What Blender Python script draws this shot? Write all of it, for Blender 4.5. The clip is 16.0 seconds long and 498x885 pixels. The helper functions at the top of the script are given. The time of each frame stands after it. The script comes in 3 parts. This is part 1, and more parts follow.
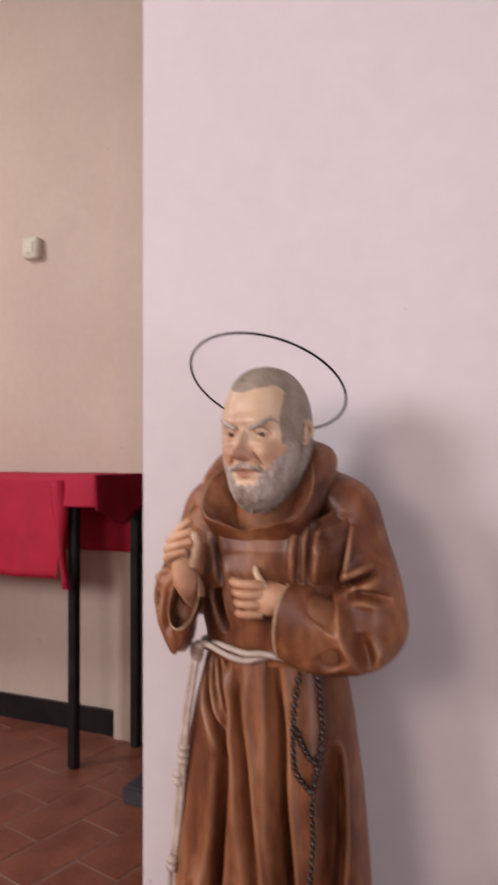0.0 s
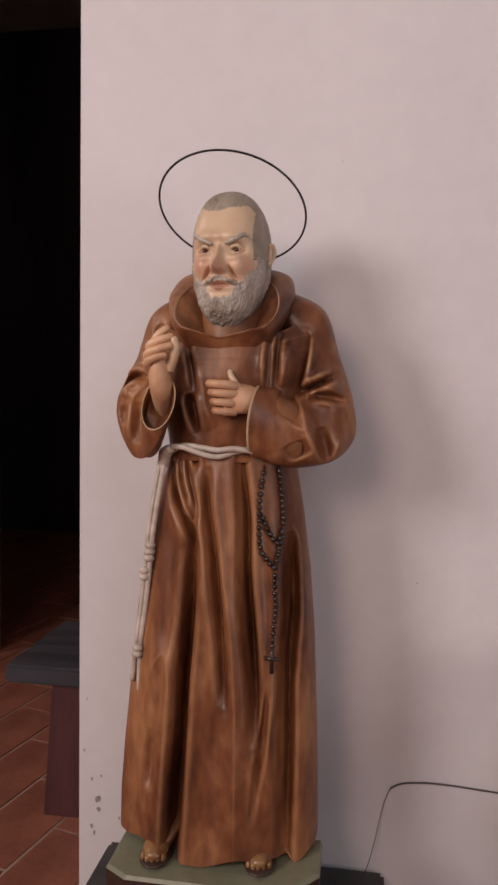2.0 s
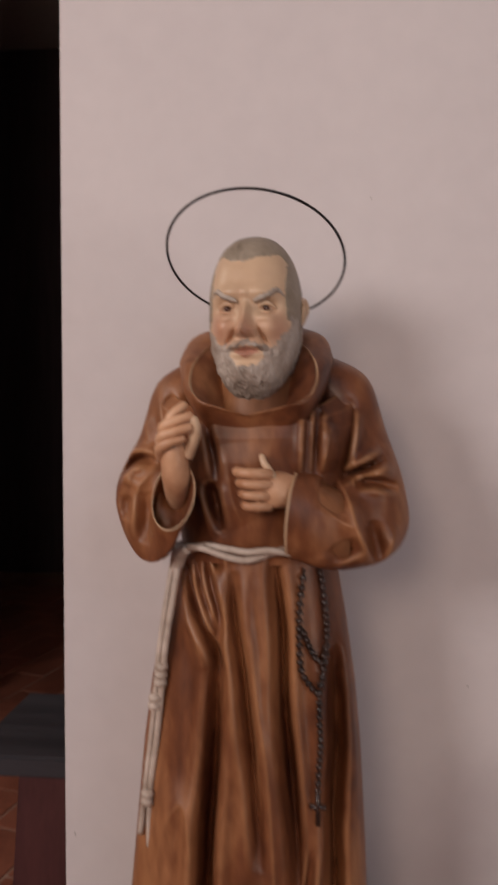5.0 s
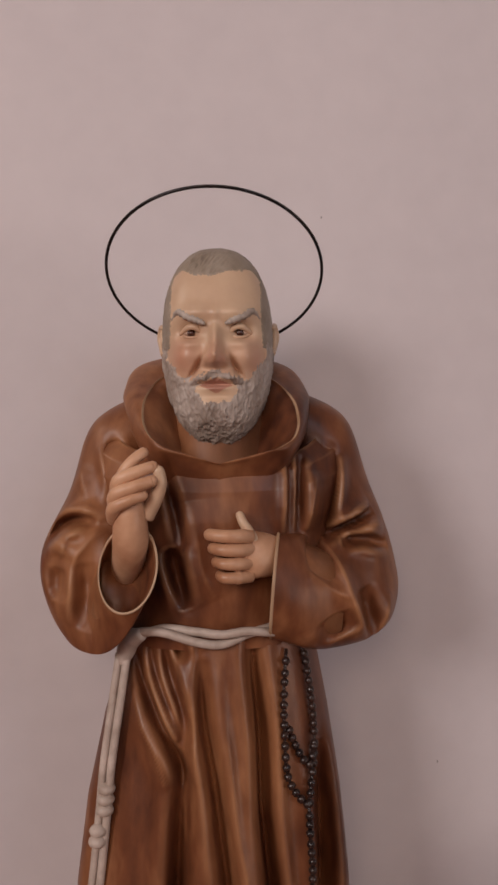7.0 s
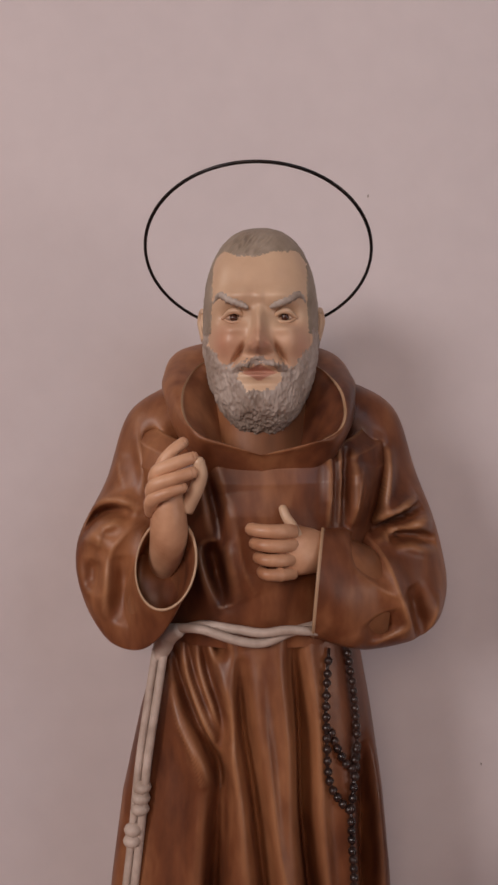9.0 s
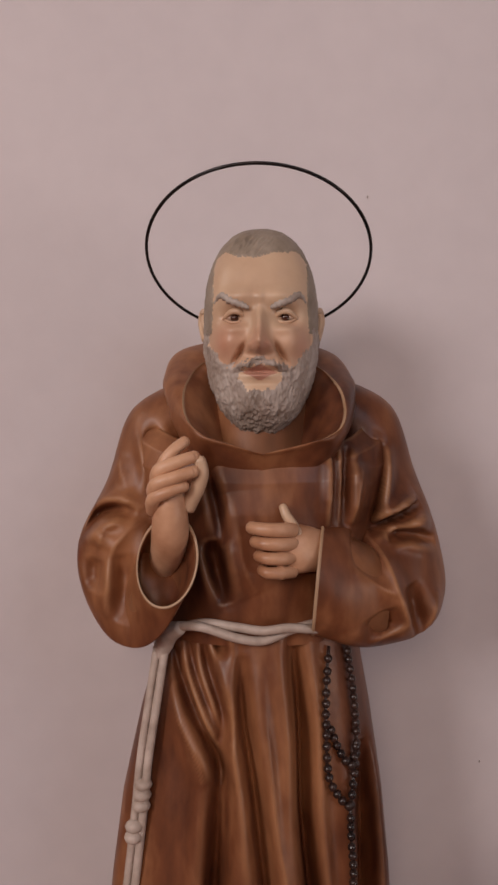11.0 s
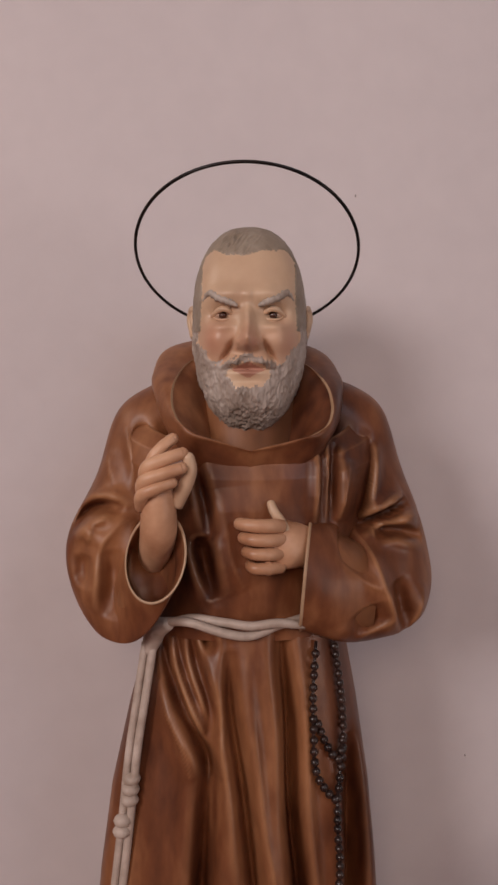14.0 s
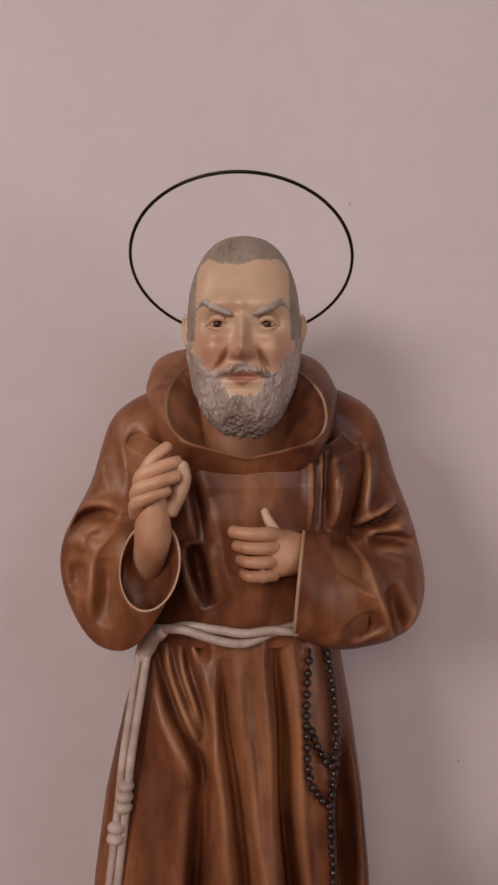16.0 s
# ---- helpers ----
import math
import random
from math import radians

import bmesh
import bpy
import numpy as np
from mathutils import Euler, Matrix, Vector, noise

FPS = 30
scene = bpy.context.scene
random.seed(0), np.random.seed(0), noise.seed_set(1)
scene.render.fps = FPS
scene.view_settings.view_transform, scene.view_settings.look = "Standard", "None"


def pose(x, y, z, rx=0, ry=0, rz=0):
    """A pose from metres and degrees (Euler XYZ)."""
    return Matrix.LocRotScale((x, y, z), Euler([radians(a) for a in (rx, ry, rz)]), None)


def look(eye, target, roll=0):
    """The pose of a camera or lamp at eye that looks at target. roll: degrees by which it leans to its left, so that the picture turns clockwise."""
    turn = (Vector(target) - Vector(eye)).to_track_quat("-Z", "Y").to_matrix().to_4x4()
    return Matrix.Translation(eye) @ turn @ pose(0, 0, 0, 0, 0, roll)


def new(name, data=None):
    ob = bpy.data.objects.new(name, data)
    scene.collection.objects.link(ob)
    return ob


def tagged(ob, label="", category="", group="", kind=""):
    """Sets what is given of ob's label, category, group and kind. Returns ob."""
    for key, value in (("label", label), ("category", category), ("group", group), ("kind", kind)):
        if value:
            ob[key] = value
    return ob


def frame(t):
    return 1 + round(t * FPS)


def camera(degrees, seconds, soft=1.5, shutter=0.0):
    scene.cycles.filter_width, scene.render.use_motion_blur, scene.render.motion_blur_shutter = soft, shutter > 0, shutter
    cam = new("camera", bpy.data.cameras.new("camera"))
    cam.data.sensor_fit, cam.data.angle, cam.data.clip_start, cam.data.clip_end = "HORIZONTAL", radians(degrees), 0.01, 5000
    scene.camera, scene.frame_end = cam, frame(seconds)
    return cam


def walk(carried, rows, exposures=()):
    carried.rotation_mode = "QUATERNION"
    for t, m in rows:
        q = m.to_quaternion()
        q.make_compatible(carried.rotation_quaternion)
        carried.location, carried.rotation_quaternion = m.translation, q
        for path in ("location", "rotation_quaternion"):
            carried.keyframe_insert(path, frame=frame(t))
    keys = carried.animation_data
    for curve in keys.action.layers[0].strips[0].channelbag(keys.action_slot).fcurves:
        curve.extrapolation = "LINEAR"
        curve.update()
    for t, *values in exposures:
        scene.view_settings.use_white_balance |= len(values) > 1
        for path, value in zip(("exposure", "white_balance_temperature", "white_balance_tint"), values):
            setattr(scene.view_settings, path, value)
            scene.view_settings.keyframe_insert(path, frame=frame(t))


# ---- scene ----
cam = camera(38, 16.0, soft=2.7, shutter=0.5)
PATH = [
    (0, look((0.4135, -0.6656, 0.9060), (0.0146, 0.2512, 0.9224), -0.13)),
    (0.5, look((0.4429, -0.6706, 0.8833), (0.1152, 0.2734, 0.8463), -0.53)),
    (1, look((0.4810, -0.7048, 0.8352), (0.1998, 0.2545, 0.8120), 0.42)),
    (1.5, look((0.3853, -0.7408, 0.7883), (0.1915, 0.2386, 0.7312), 1.34)),
    (1.7, look((0.3700, -0.7410, 0.7820), (0.1510, 0.2325, 0.7140), 1.55)),
    (2, look((0.3091, -0.7584, 0.7960), (0.1529, 0.2275, 0.7349), 0.95)),
    (2.5, look((0.3058, -0.7702, 0.7953), (0.1648, 0.2182, 0.7375), 0.64)),
    (3, look((0.3098, -0.7783, 0.7957), (0.1884, 0.2129, 0.7433), 0.14)),
    (3.5, look((0.2913, -0.7758, 0.7965), (0.1602, 0.2144, 0.7483), -0.22)),
    (4, look((0.2664, -0.7650, 0.7768), (0.1259, 0.2230, 0.7120), -0.04)),
    (4.2, look((0.2470, -0.7590, 0.7590), (0.1430, 0.2345, 0.7040), 0.40)),
    (4.5, look((0.2566, -0.7224, 0.8048), (0.2052, 0.2739, 0.7362), 0.67)),
    (4.7, look((0.2730, -0.6840, 0.8490), (0.1845, 0.3080, 0.7585), -0.10)),
    (5, look((0.2316, -0.6508, 0.8437), (0.1419, 0.3447, 0.8126), 0.02)),
    (5.2, look((0.2234, -0.6392, 0.8567), (0.1426, 0.3575, 0.8496), -0.20)),
    (7.3, look((0.1468, -0.5431, 0.8462), (0.2814, 0.4475, 0.8673), -0.76)),
    (7.5, look((0.1490, -0.5376, 0.8398), (0.2640, 0.4557, 0.8490), -0.53)),
    (8, look((0.1436, -0.5372, 0.8569), (0.2188, 0.4600, 0.8575), -0.13)),
    (8.5, look((0.1459, -0.5380, 0.8566), (0.2393, 0.4576, 0.8572), -0.15)),
    (9, look((0.1461, -0.5359, 0.8541), (0.2289, 0.4607, 0.8528), -0.14)),
    (11.5, look((0.1441, -0.5395, 0.8534), (0.2320, 0.4566, 0.8523), -0.11)),
    (12, look((0.1442, -0.5398, 0.8527), (0.2341, 0.4562, 0.8512), -0.11)),
    (12.5, look((0.1461, -0.5386, 0.8506), (0.2363, 0.4573, 0.8460), -0.06)),
    (13, look((0.1463, -0.5376, 0.8480), (0.2378, 0.4582, 0.8436), -0.09)),
    (13.5, look((0.1452, -0.5394, 0.8511), (0.2416, 0.4559, 0.8487), -0.08)),
    (14, look((0.1449, -0.5417, 0.8532), (0.2449, 0.4533, 0.8488), -0.02)),
    (14.5, look((0.1424, -0.5438, 0.8540), (0.2410, 0.4513, 0.8491), -0.00)),
    (15, look((0.1416, -0.5450, 0.8573), (0.2465, 0.4495, 0.8531), -0.03)),
    (15.5, look((0.1432, -0.5444, 0.8553), (0.2543, 0.4494, 0.8516), -0.07)),
    (16, look((0.1455, -0.5436, 0.8562), (0.2517, 0.4507, 0.8556), 0.05)),
]
walk(cam, PATH, exposures=[(0, 0.86, 6000, 8), (0.5, 0.95, 5900, 6), (1.3, 0.98, 5950, 7), (1.7, 0.66, 6100, 6), (2.05, 0.54, 6200, 5), (2.3, 0.34, 6350, 4), (4.4, 0.40, 6350, 5), (5.0, 0.32, 6350, 5), (7.5, 0.20, 6350, 9), (16.0, 0.20, 6350, 10)])

K = 0.50          # metres to one modelling unit
FZ = -0.49        # floor level in modelling units


def W(x, y, z):
    """Modelling units to metres, with the floor at zero."""
    return Vector((x * K, y * K, (z - FZ) * K))


# ---- light ----
world = bpy.data.worlds.new("world")
scene.world = world
world.use_nodes = True
world.node_tree.nodes["Background"].inputs["Color"].default_value = (0.75, 0.7, 0.75, 1)
world.node_tree.nodes["Background"].inputs["Strength"].default_value = 0.03


def area_lamp(name, eye, target, size, power, color):
    data = bpy.data.lights.new(name, "AREA")
    data.shape, data.size, data.energy, data.color = "DISK", size, power, color
    ob = new(name, data)
    ob.matrix_world = look(eye, target)
    return ob


# unseen source, placed to fit the statue's outer shadow on the wall
area_lamp("hall_left_light", W(-2.5, -3.25, 2.30), W(0.45, 0, 1.0), 0.66, 17.0, (0.98, 0.87, 0.84))
area_lamp("hall_lamp", W(-0.35, -3.3, 2.15), W(0.40, 0, 1.0), 0.56, 5.4, (1.0, 0.74, 0.60))
area_lamp("side_lamp", W(2.9, -2.1, 0.62), W(0.37, -0.2, 1.1), 0.40, 2.7, (1.0, 0.86, 0.78))
# unseen cool source, placed to fit the shadow low on the left
area_lamp("high_right_light", W(1.7, -2.6, 2.3), W(0.2, 0, 1.0), 0.6, 2.0, (0.78, 0.86, 1.0))
# unseen fill, added only to brighten the beige wall
area_lamp("beige_wall_fill", W(-3.9, -0.4, 3.8), W(-2.8, 2.6, 1.2), 0.45, 8.5, (1.0, 0.88, 0.80))


# ---- materials ----
def nodes_of(name, rough=0.6, metal=0.0, spec=0.5):
    m = bpy.data.materials.new(name)
    m.use_nodes = True
    nt = m.node_tree
    b = nt.nodes["Principled BSDF"]
    b.inputs["Roughness"].default_value = rough
    b.inputs["Metallic"].default_value = metal
    b.inputs["Specular IOR Level"].default_value = spec
    return m, nt, b


def mottled(name, dark, light, scale=6.0, fine=60.0, rough=0.6, metal=0.0, bump=0.15, stretch=(1, 1, 1), spec=0.5, mid=None, depth=0.002):
    """Two noises, a broad and a fine one, between two colours, with a little relief."""
    m, nt, b = nodes_of(name, rough, metal, spec)
    N, L = nt.nodes.new, nt.links.new
    co = N("ShaderNodeTexCoord")
    mp = N("ShaderNodeMapping")
    mp.inputs["Scale"].default_value = stretch
    L(co.outputs["Object"], mp.inputs["Vector"])
    a = N("ShaderNodeTexNoise")
    a.inputs["Scale"].default_value, a.inputs["Detail"].default_value = scale, 4
    f = N("ShaderNodeTexNoise")
    f.inputs["Scale"].default_value, f.inputs["Detail"].default_value = fine, 3
    for n in (a, f):
        L(mp.outputs["Vector"], n.inputs["Vector"])
    mix = N("ShaderNodeMath")
    mix.operation = "MULTIPLY_ADD"
    L(f.outputs["Fac"], mix.inputs[0])
    mix.inputs[1].default_value = 0.35
    L(a.outputs["Fac"], mix.inputs[2])
    ramp = N("ShaderNodeValToRGB")
    ramp.color_ramp.elements[0].position, ramp.color_ramp.elements[1].position = 0.45, 0.90
    ramp.color_ramp.elements[0].color, ramp.color_ramp.elements[1].color = (*dark, 1), (*light, 1)
    if mid:
        e = ramp.color_ramp.elements.new(0.66)
        e.color = (*mid, 1)
    L(mix.outputs["Value"], ramp.inputs["Fac"])
    L(ramp.outputs["Color"], b.inputs["Base Color"])
    r = N("ShaderNodeMapRange")
    r.inputs["To Min"].default_value, r.inputs["To Max"].default_value = max(rough - 0.12, 0.02), min(rough + 0.12, 1)
    L(a.outputs["Fac"], r.inputs["Value"])
    L(r.outputs["Result"], b.inputs["Roughness"])
    bm = N("ShaderNodeBump")
    bm.inputs["Strength"].default_value, bm.inputs["Distance"].default_value = bump, depth
    L(mix.outputs["Value"], bm.inputs["Height"])
    L(bm.outputs["Normal"], b.inputs["Normal"])
    return m


def plaster(name, base, warm):
    """Painted plaster: faint stains, trowel waves and a few dark specks."""
    m = mottled(name, base, warm, 2.2, 40, 0.75, bump=0.25, depth=0.003, spec=0.3)
    nt = m.node_tree
    N, L = nt.nodes.new, nt.links.new
    b, ramp = nt.nodes["Principled BSDF"], next(n for n in nt.nodes if n.type == "VALTORGB")
    v = N("ShaderNodeTexVoronoi")
    v.inputs["Scale"].default_value = 7.0
    L(nt.nodes["Mapping"].outputs["Vector"], v.inputs["Vector"])
    lt = N("ShaderNodeMath")
    lt.operation = "LESS_THAN"
    lt.inputs[1].default_value = 0.016
    L(v.outputs["Distance"], lt.inputs[0])
    mix = N("ShaderNodeMix")
    mix.data_type = "RGBA"
    L(lt.outputs["Value"], mix.inputs["Factor"])
    L(ramp.outputs["Color"], mix.inputs["A"])
    mix.inputs["B"].default_value = (0.22, 0.17, 0.15, 1)
    L(mix.outputs["Result"], b.inputs["Base Color"])
    return m


WALL = plaster("white_plaster", (0.60, 0.54, 0.55), (0.68, 0.615, 0.62))
BEIGE = plaster("beige_plaster", (0.62, 0.50, 0.42), (0.70, 0.58, 0.49))
CEIL = mottled("ceiling_paint", (0.6, 0.57, 0.54), (0.7, 0.67, 0.64), 1.5, 30, 0.8)
# dark colour stands in for the shade of the unlit passage
DARK = mottled("passage_gloom", (0.055, 0.040, 0.048), (0.11, 0.080, 0.090), 3, 30, 0.8, stretch=(1, 1, 0.1))
TILE = mottled("terracotta", (0.17, 0.055, 0.035), (0.30, 0.105, 0.065), 9, 70, 0.42, bump=0.2)
GROUT = mottled("grout", (0.26, 0.155, 0.115), (0.36, 0.23, 0.18), 20, 120, 0.9)
BLACK = mottled("black_paint", (0.008, 0.008, 0.010), (0.020, 0.018, 0.022), 20, 90, 0.4)
STONE = mottled("black_stone", (0.010, 0.010, 0.011), (0.035, 0.034, 0.034), 12, 80, 0.3)
CLOTH = mottled("red_cloth", (0.42, 0.008, 0.035), (0.55, 0.015, 0.06), 12, 220, 0.75, bump=0.2)
WOOD = mottled("dark_bench_wood", (0.022, 0.016, 0.016), (0.05, 0.034, 0.03), 6, 50, 0.5, stretch=(0.3, 3, 3))
SEAT = mottled("blue_grey_board_paint", (0.020, 0.018, 0.024), (0.046, 0.042, 0.052), 8, 60, 0.6, stretch=(0.3, 3, 3))
PANEL = mottled("red_brown_panel_paint", (0.055, 0.016, 0.018), (0.11, 0.034, 0.034), 5, 60, 0.55, stretch=(2, 2, 0.5))
PLASTIC = mottled("ivory_plastic", (0.62, 0.56, 0.44), (0.70, 0.64, 0.52), 10, 60, 0.4, bump=0.05)
ROBE = mottled("brown_robe", (0.062, 0.018, 0.009), (0.33, 0.142, 0.062), 14, 90, 0.42, bump=0.25, stretch=(1.4, 1.4, 0.6), mid=(0.165, 0.056, 0.023), spec=0.42)
# paler tan for the thin rims of cuffs and hood
EDGE = mottled("pale_rim", (0.34, 0.20, 0.11), (0.50, 0.34, 0.22), 30, 90, 0.45)
SKIN = mottled("flesh_paint", (0.50, 0.325, 0.215), (0.64, 0.46, 0.31), 26, 110, 0.40, bump=0.1, mid=(0.57, 0.39, 0.26))
HAND = mottled("warm_flesh_paint", (0.40, 0.19, 0.10), (0.62, 0.36, 0.22), 40, 140, 0.40, bump=0.1)
HAIR = mottled("cropped_hair_paint", (0.22, 0.17, 0.125), (0.34, 0.275, 0.215), 60, 260, 0.55, bump=0.5)
BEARD = mottled("grey_beard_paint", (0.20, 0.15, 0.118), (0.50, 0.43, 0.385), 70, 260, 0.5, bump=0.5, stretch=(1, 1, 0.45), mid=(0.34, 0.272, 0.23))
BROW = mottled("grey_brow_paint", (0.26, 0.20, 0.16), (0.50, 0.43, 0.38), 120, 300, 0.5)
LIP = mottled("lip_paint", (0.40, 0.19, 0.13), (0.50, 0.26, 0.19), 50, 200, 0.4)
EYEW = mottled("eye_white_paint", (0.42, 0.28, 0.20), (0.52, 0.36, 0.27), 50, 200, 0.25)
IRIS = mottled("brown_eye_paint", (0.035, 0.012, 0.008), (0.07, 0.025, 0.015), 90, 300, 0.2)
ROPE = mottled("white_cord_paint", (0.34, 0.26, 0.21), (0.56, 0.46, 0.40), 60, 200, 0.5, bump=0.5)
BEADS = mottled("dark_bead_paint", (0.012, 0.007, 0.007), (0.045, 0.022, 0.016), 90, 260, 0.3)
BRONZE = mottled("sandal_paint", (0.12, 0.05, 0.02), (0.34, 0.17, 0.07), 50, 160, 0.3)
GREEN = mottled("green_grey_base", (0.12, 0.115, 0.075), (0.22, 0.21, 0.14), 14, 90, 0.4)
DKBASE = mottled("dark_base_side", (0.022, 0.011, 0.010), (0.055, 0.026, 0.020), 14, 80, 0.4)
WIRE = mottled("black_wire", (0.010, 0.008, 0.008), (0.022, 0.017, 0.016), 60, 200, 0.35, metal=0.6)
CABLE = mottled("grey_cable", (0.045, 0.040, 0.038), (0.085, 0.075, 0.070), 40, 160, 0.5)
CHIP = mottled("dark_chip", (0.22, 0.19, 0.18), (0.36, 0.32, 0.31), 60, 200, 0.8)
PETALR = mottled("red_petal", (0.45, 0.012, 0.03), (0.62, 0.04, 0.07), 40, 160, 0.6)
PETALY = mottled("yellow_petal", (0.62, 0.38, 0.12), (0.75, 0.55, 0.26), 40, 160, 0.6)
LEAF = mottled("leaf", (0.03, 0.07, 0.02), (0.06, 0.12, 0.035), 40, 160, 0.5)


def blush(m, spots, colour, reach):
    """Rosy paint round some spots of the face."""
    nt = m.node_tree
    N, L = nt.nodes.new, nt.links.new
    b = nt.nodes["Principled BSDF"]
    src = b.inputs["Base Color"].links[0].from_socket
    co = nt.nodes["Texture Coordinate"]
    for spot in spots:
        d = N("ShaderNodeVectorMath")
        d.operation = "DISTANCE"
        L(co.outputs["Object"], d.inputs[0])
        d.inputs[1].default_value = spot
        r = N("ShaderNodeMapRange")
        r.inputs["From Min"].default_value, r.inputs["From Max"].default_value = 0.0, reach
        r.inputs["To Min"].default_value, r.inputs["To Max"].default_value = 0.75, 0.0
        L(d.outputs["Value"], r.inputs["Value"])
        mix = N("ShaderNodeMix")
        mix.data_type = "RGBA"
        L(r.outputs["Result"], mix.inputs["Factor"])
        L(src, mix.inputs["A"])
        mix.inputs["B"].default_value = (*colour, 1)
        src = mix.outputs["Result"]
    L(src, b.inputs["Base Color"])


def ridge_highlights(m, colour):
    """Tan highlights put into the paint colour along the sharp ridges of the carving."""
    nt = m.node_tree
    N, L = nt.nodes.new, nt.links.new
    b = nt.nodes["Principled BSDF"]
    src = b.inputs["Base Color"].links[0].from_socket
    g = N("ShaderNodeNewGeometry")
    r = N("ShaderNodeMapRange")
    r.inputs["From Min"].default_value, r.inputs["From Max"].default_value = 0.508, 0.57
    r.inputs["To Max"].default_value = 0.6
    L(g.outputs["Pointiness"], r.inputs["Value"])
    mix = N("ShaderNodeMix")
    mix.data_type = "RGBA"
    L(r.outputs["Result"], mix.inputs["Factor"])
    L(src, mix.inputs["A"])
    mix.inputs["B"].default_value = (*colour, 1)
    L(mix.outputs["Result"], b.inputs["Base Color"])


blush(SKIN, [W(0.370 + s * 0.038, -0.285, 1.325) for s in (-1, 1)] + [W(0.370, -0.32, 1.318)], (0.52, 0.22, 0.14), 0.017)
# highlights on the robe's ridges are part of its colour
ridge_highlights(ROBE, (0.42, 0.21, 0.10))


# ---- mesh helpers ----
def mesh_of(name, bm, mats, smooth=True):
    me = bpy.data.meshes.new(name)
    bmesh.ops.recalc_face_normals(bm, faces=bm.faces)
    for f in bm.faces:
        f.smooth = smooth
    bm.to_mesh(me)
    bm.free()
    for m in mats if isinstance(mats, (list, tuple)) else [mats]:
        me.materials.append(m)
    return me


def part(name, bm, material, parent, label="", smooth=False):
    ob = new(name, mesh_of(name, bm, material, smooth))
    ob.parent = parent
    if label:
        ob["label"] = label
    return ob


def thing(name, at, label, category, group="", kind=""):
    ob = new(name)
    ob.location = at
    ob.empty_display_size = 0.05
    return tagged(ob, label, category, group, kind)


def box(bm, lo, hi, bevel=0.0, mat=0):
    """A box from corner to corner, in metres, with bevelled edges."""
    lo, hi = Vector(lo), Vector(hi)
    r = bmesh.ops.create_cube(bm, size=1.0)
    for v in r["verts"]:
        v.co = Vector(((v.co[i] + 0.5) * (hi[i] - lo[i]) + lo[i] for i in range(3)))
    faces = {f for v in r["verts"] for f in v.link_faces}
    for f in faces:
        f.material_index = mat
    if bevel:
        edges = list({e for f in faces for e in f.edges})
        bmesh.ops.bevel(bm, geom=edges, offset=bevel, segments=2, affect="EDGES", clamp_overlap=True)
    return bm


def grid(bm, rows, mat=0, closed=True, caps=(False, False)):
    """Joins rings (rows of points) into a skin."""
    vs = [[bm.verts.new(p) for p in row] for row in rows]
    n = len(rows[0])
    for a, b in zip(vs, vs[1:]):
        for i in range(n if closed else n - 1):
            j = (i + 1) % n
            f = bm.faces.new((a[i], a[j], b[j], b[i]))
            f.material_index = mat(a[i].co, b[j].co) if callable(mat) else mat
    for cap, row in zip(caps, (vs[0], vs[-1])):
        if cap:
            f = bm.faces.new(row)
            f.material_index = 0 if callable(mat) else mat
    return vs


def smooth_path(pts, n):
    """A smooth line through the given points, with n steps between each two."""
    pts = [Vector(p) for p in pts]
    out = []
    for i in range(len(pts) - 1):
        p0, p1, p2, p3 = pts[max(i - 1, 0)], pts[i], pts[i + 1], pts[min(i + 2, len(pts) - 1)]
        for s in range(n):
            t = s / n
            out.append(0.5 * (2 * p1 + (p2 - p0) * t + (2 * p0 - 5 * p1 + 4 * p2 - p3) * t * t + (3 * p1 - p0 - 3 * p2 + p3) * t ** 3))
    return out + [pts[-1]]


def tube(bm, pts, radii, mat=0, sides=12, steps=5, caps=(True, True), ripple=None, flat=1.0):
    """A tube along a smooth line. radii: one for each point. ripple(s, a): a factor on the radius. flat: narrower across its second axis."""
    line = smooth_path(pts, steps)
    rad = np.interp(np.linspace(0, len(pts) - 1, len(line)), range(len(pts)), radii)
    rows, side = [], None
    for i, p in enumerate(line):
        way = (line[min(i + 1, len(line) - 1)] - line[max(i - 1, 0)]).normalized()
        if side is None:
            side = way.orthogonal().normalized() if abs(way.x) > 0.9 else way.cross(Vector((1, 0, 0))).normalized()
        side = (side - way * side.dot(way)).normalized()
        up = way.cross(side)
        s = i / (len(line) - 1)
        row = []
        for k in range(sides):
            a = 2 * math.pi * k / sides
            r = rad[i] * (ripple(s, a) if ripple else 1)
            row.append(p + side * (r * math.cos(a)) + up * (r * flat * math.sin(a)))
        rows.append(row)
    return grid(bm, rows, mat, True, caps)


def blob(bm, at, size, mat=0, seg=14, turn=None):
    """An ellipsoid."""
    turn = turn or Matrix.Identity(3)
    at, rings = Vector(at), max(seg // 2, 5)
    rows = []
    for j in range(rings + 1):
        el = math.pi * ((j + 0.04) / (rings + 0.08) - 0.5)
        c, s = math.cos(el), math.sin(el)
        rows.append([at + turn @ Vector((size[0] * c * math.cos(2 * math.pi * k / seg), size[1] * c * math.sin(2 * math.pi * k / seg), size[2] * s)) for k in range(seg)])
    grid(bm, rows, mat, True, (True, True))


# ---- setting ----
def slab(name, lo, hi, mat, label, kind="structure"):
    """A wall, floor or ceiling between two corners, given in modelling units."""
    bm = bmesh.new()
    box(bm, W(*lo), W(*hi))
    ob = new(name, mesh_of(name, bm, mat, False))
    return tagged(ob, label, name.split("_")[0], kind=kind)


TOP = 5.2
wall = slab("wall_statue", (0, 0, FZ), (6, 0.34, TOP), WALL, "off-white painted plaster wall behind the statue")
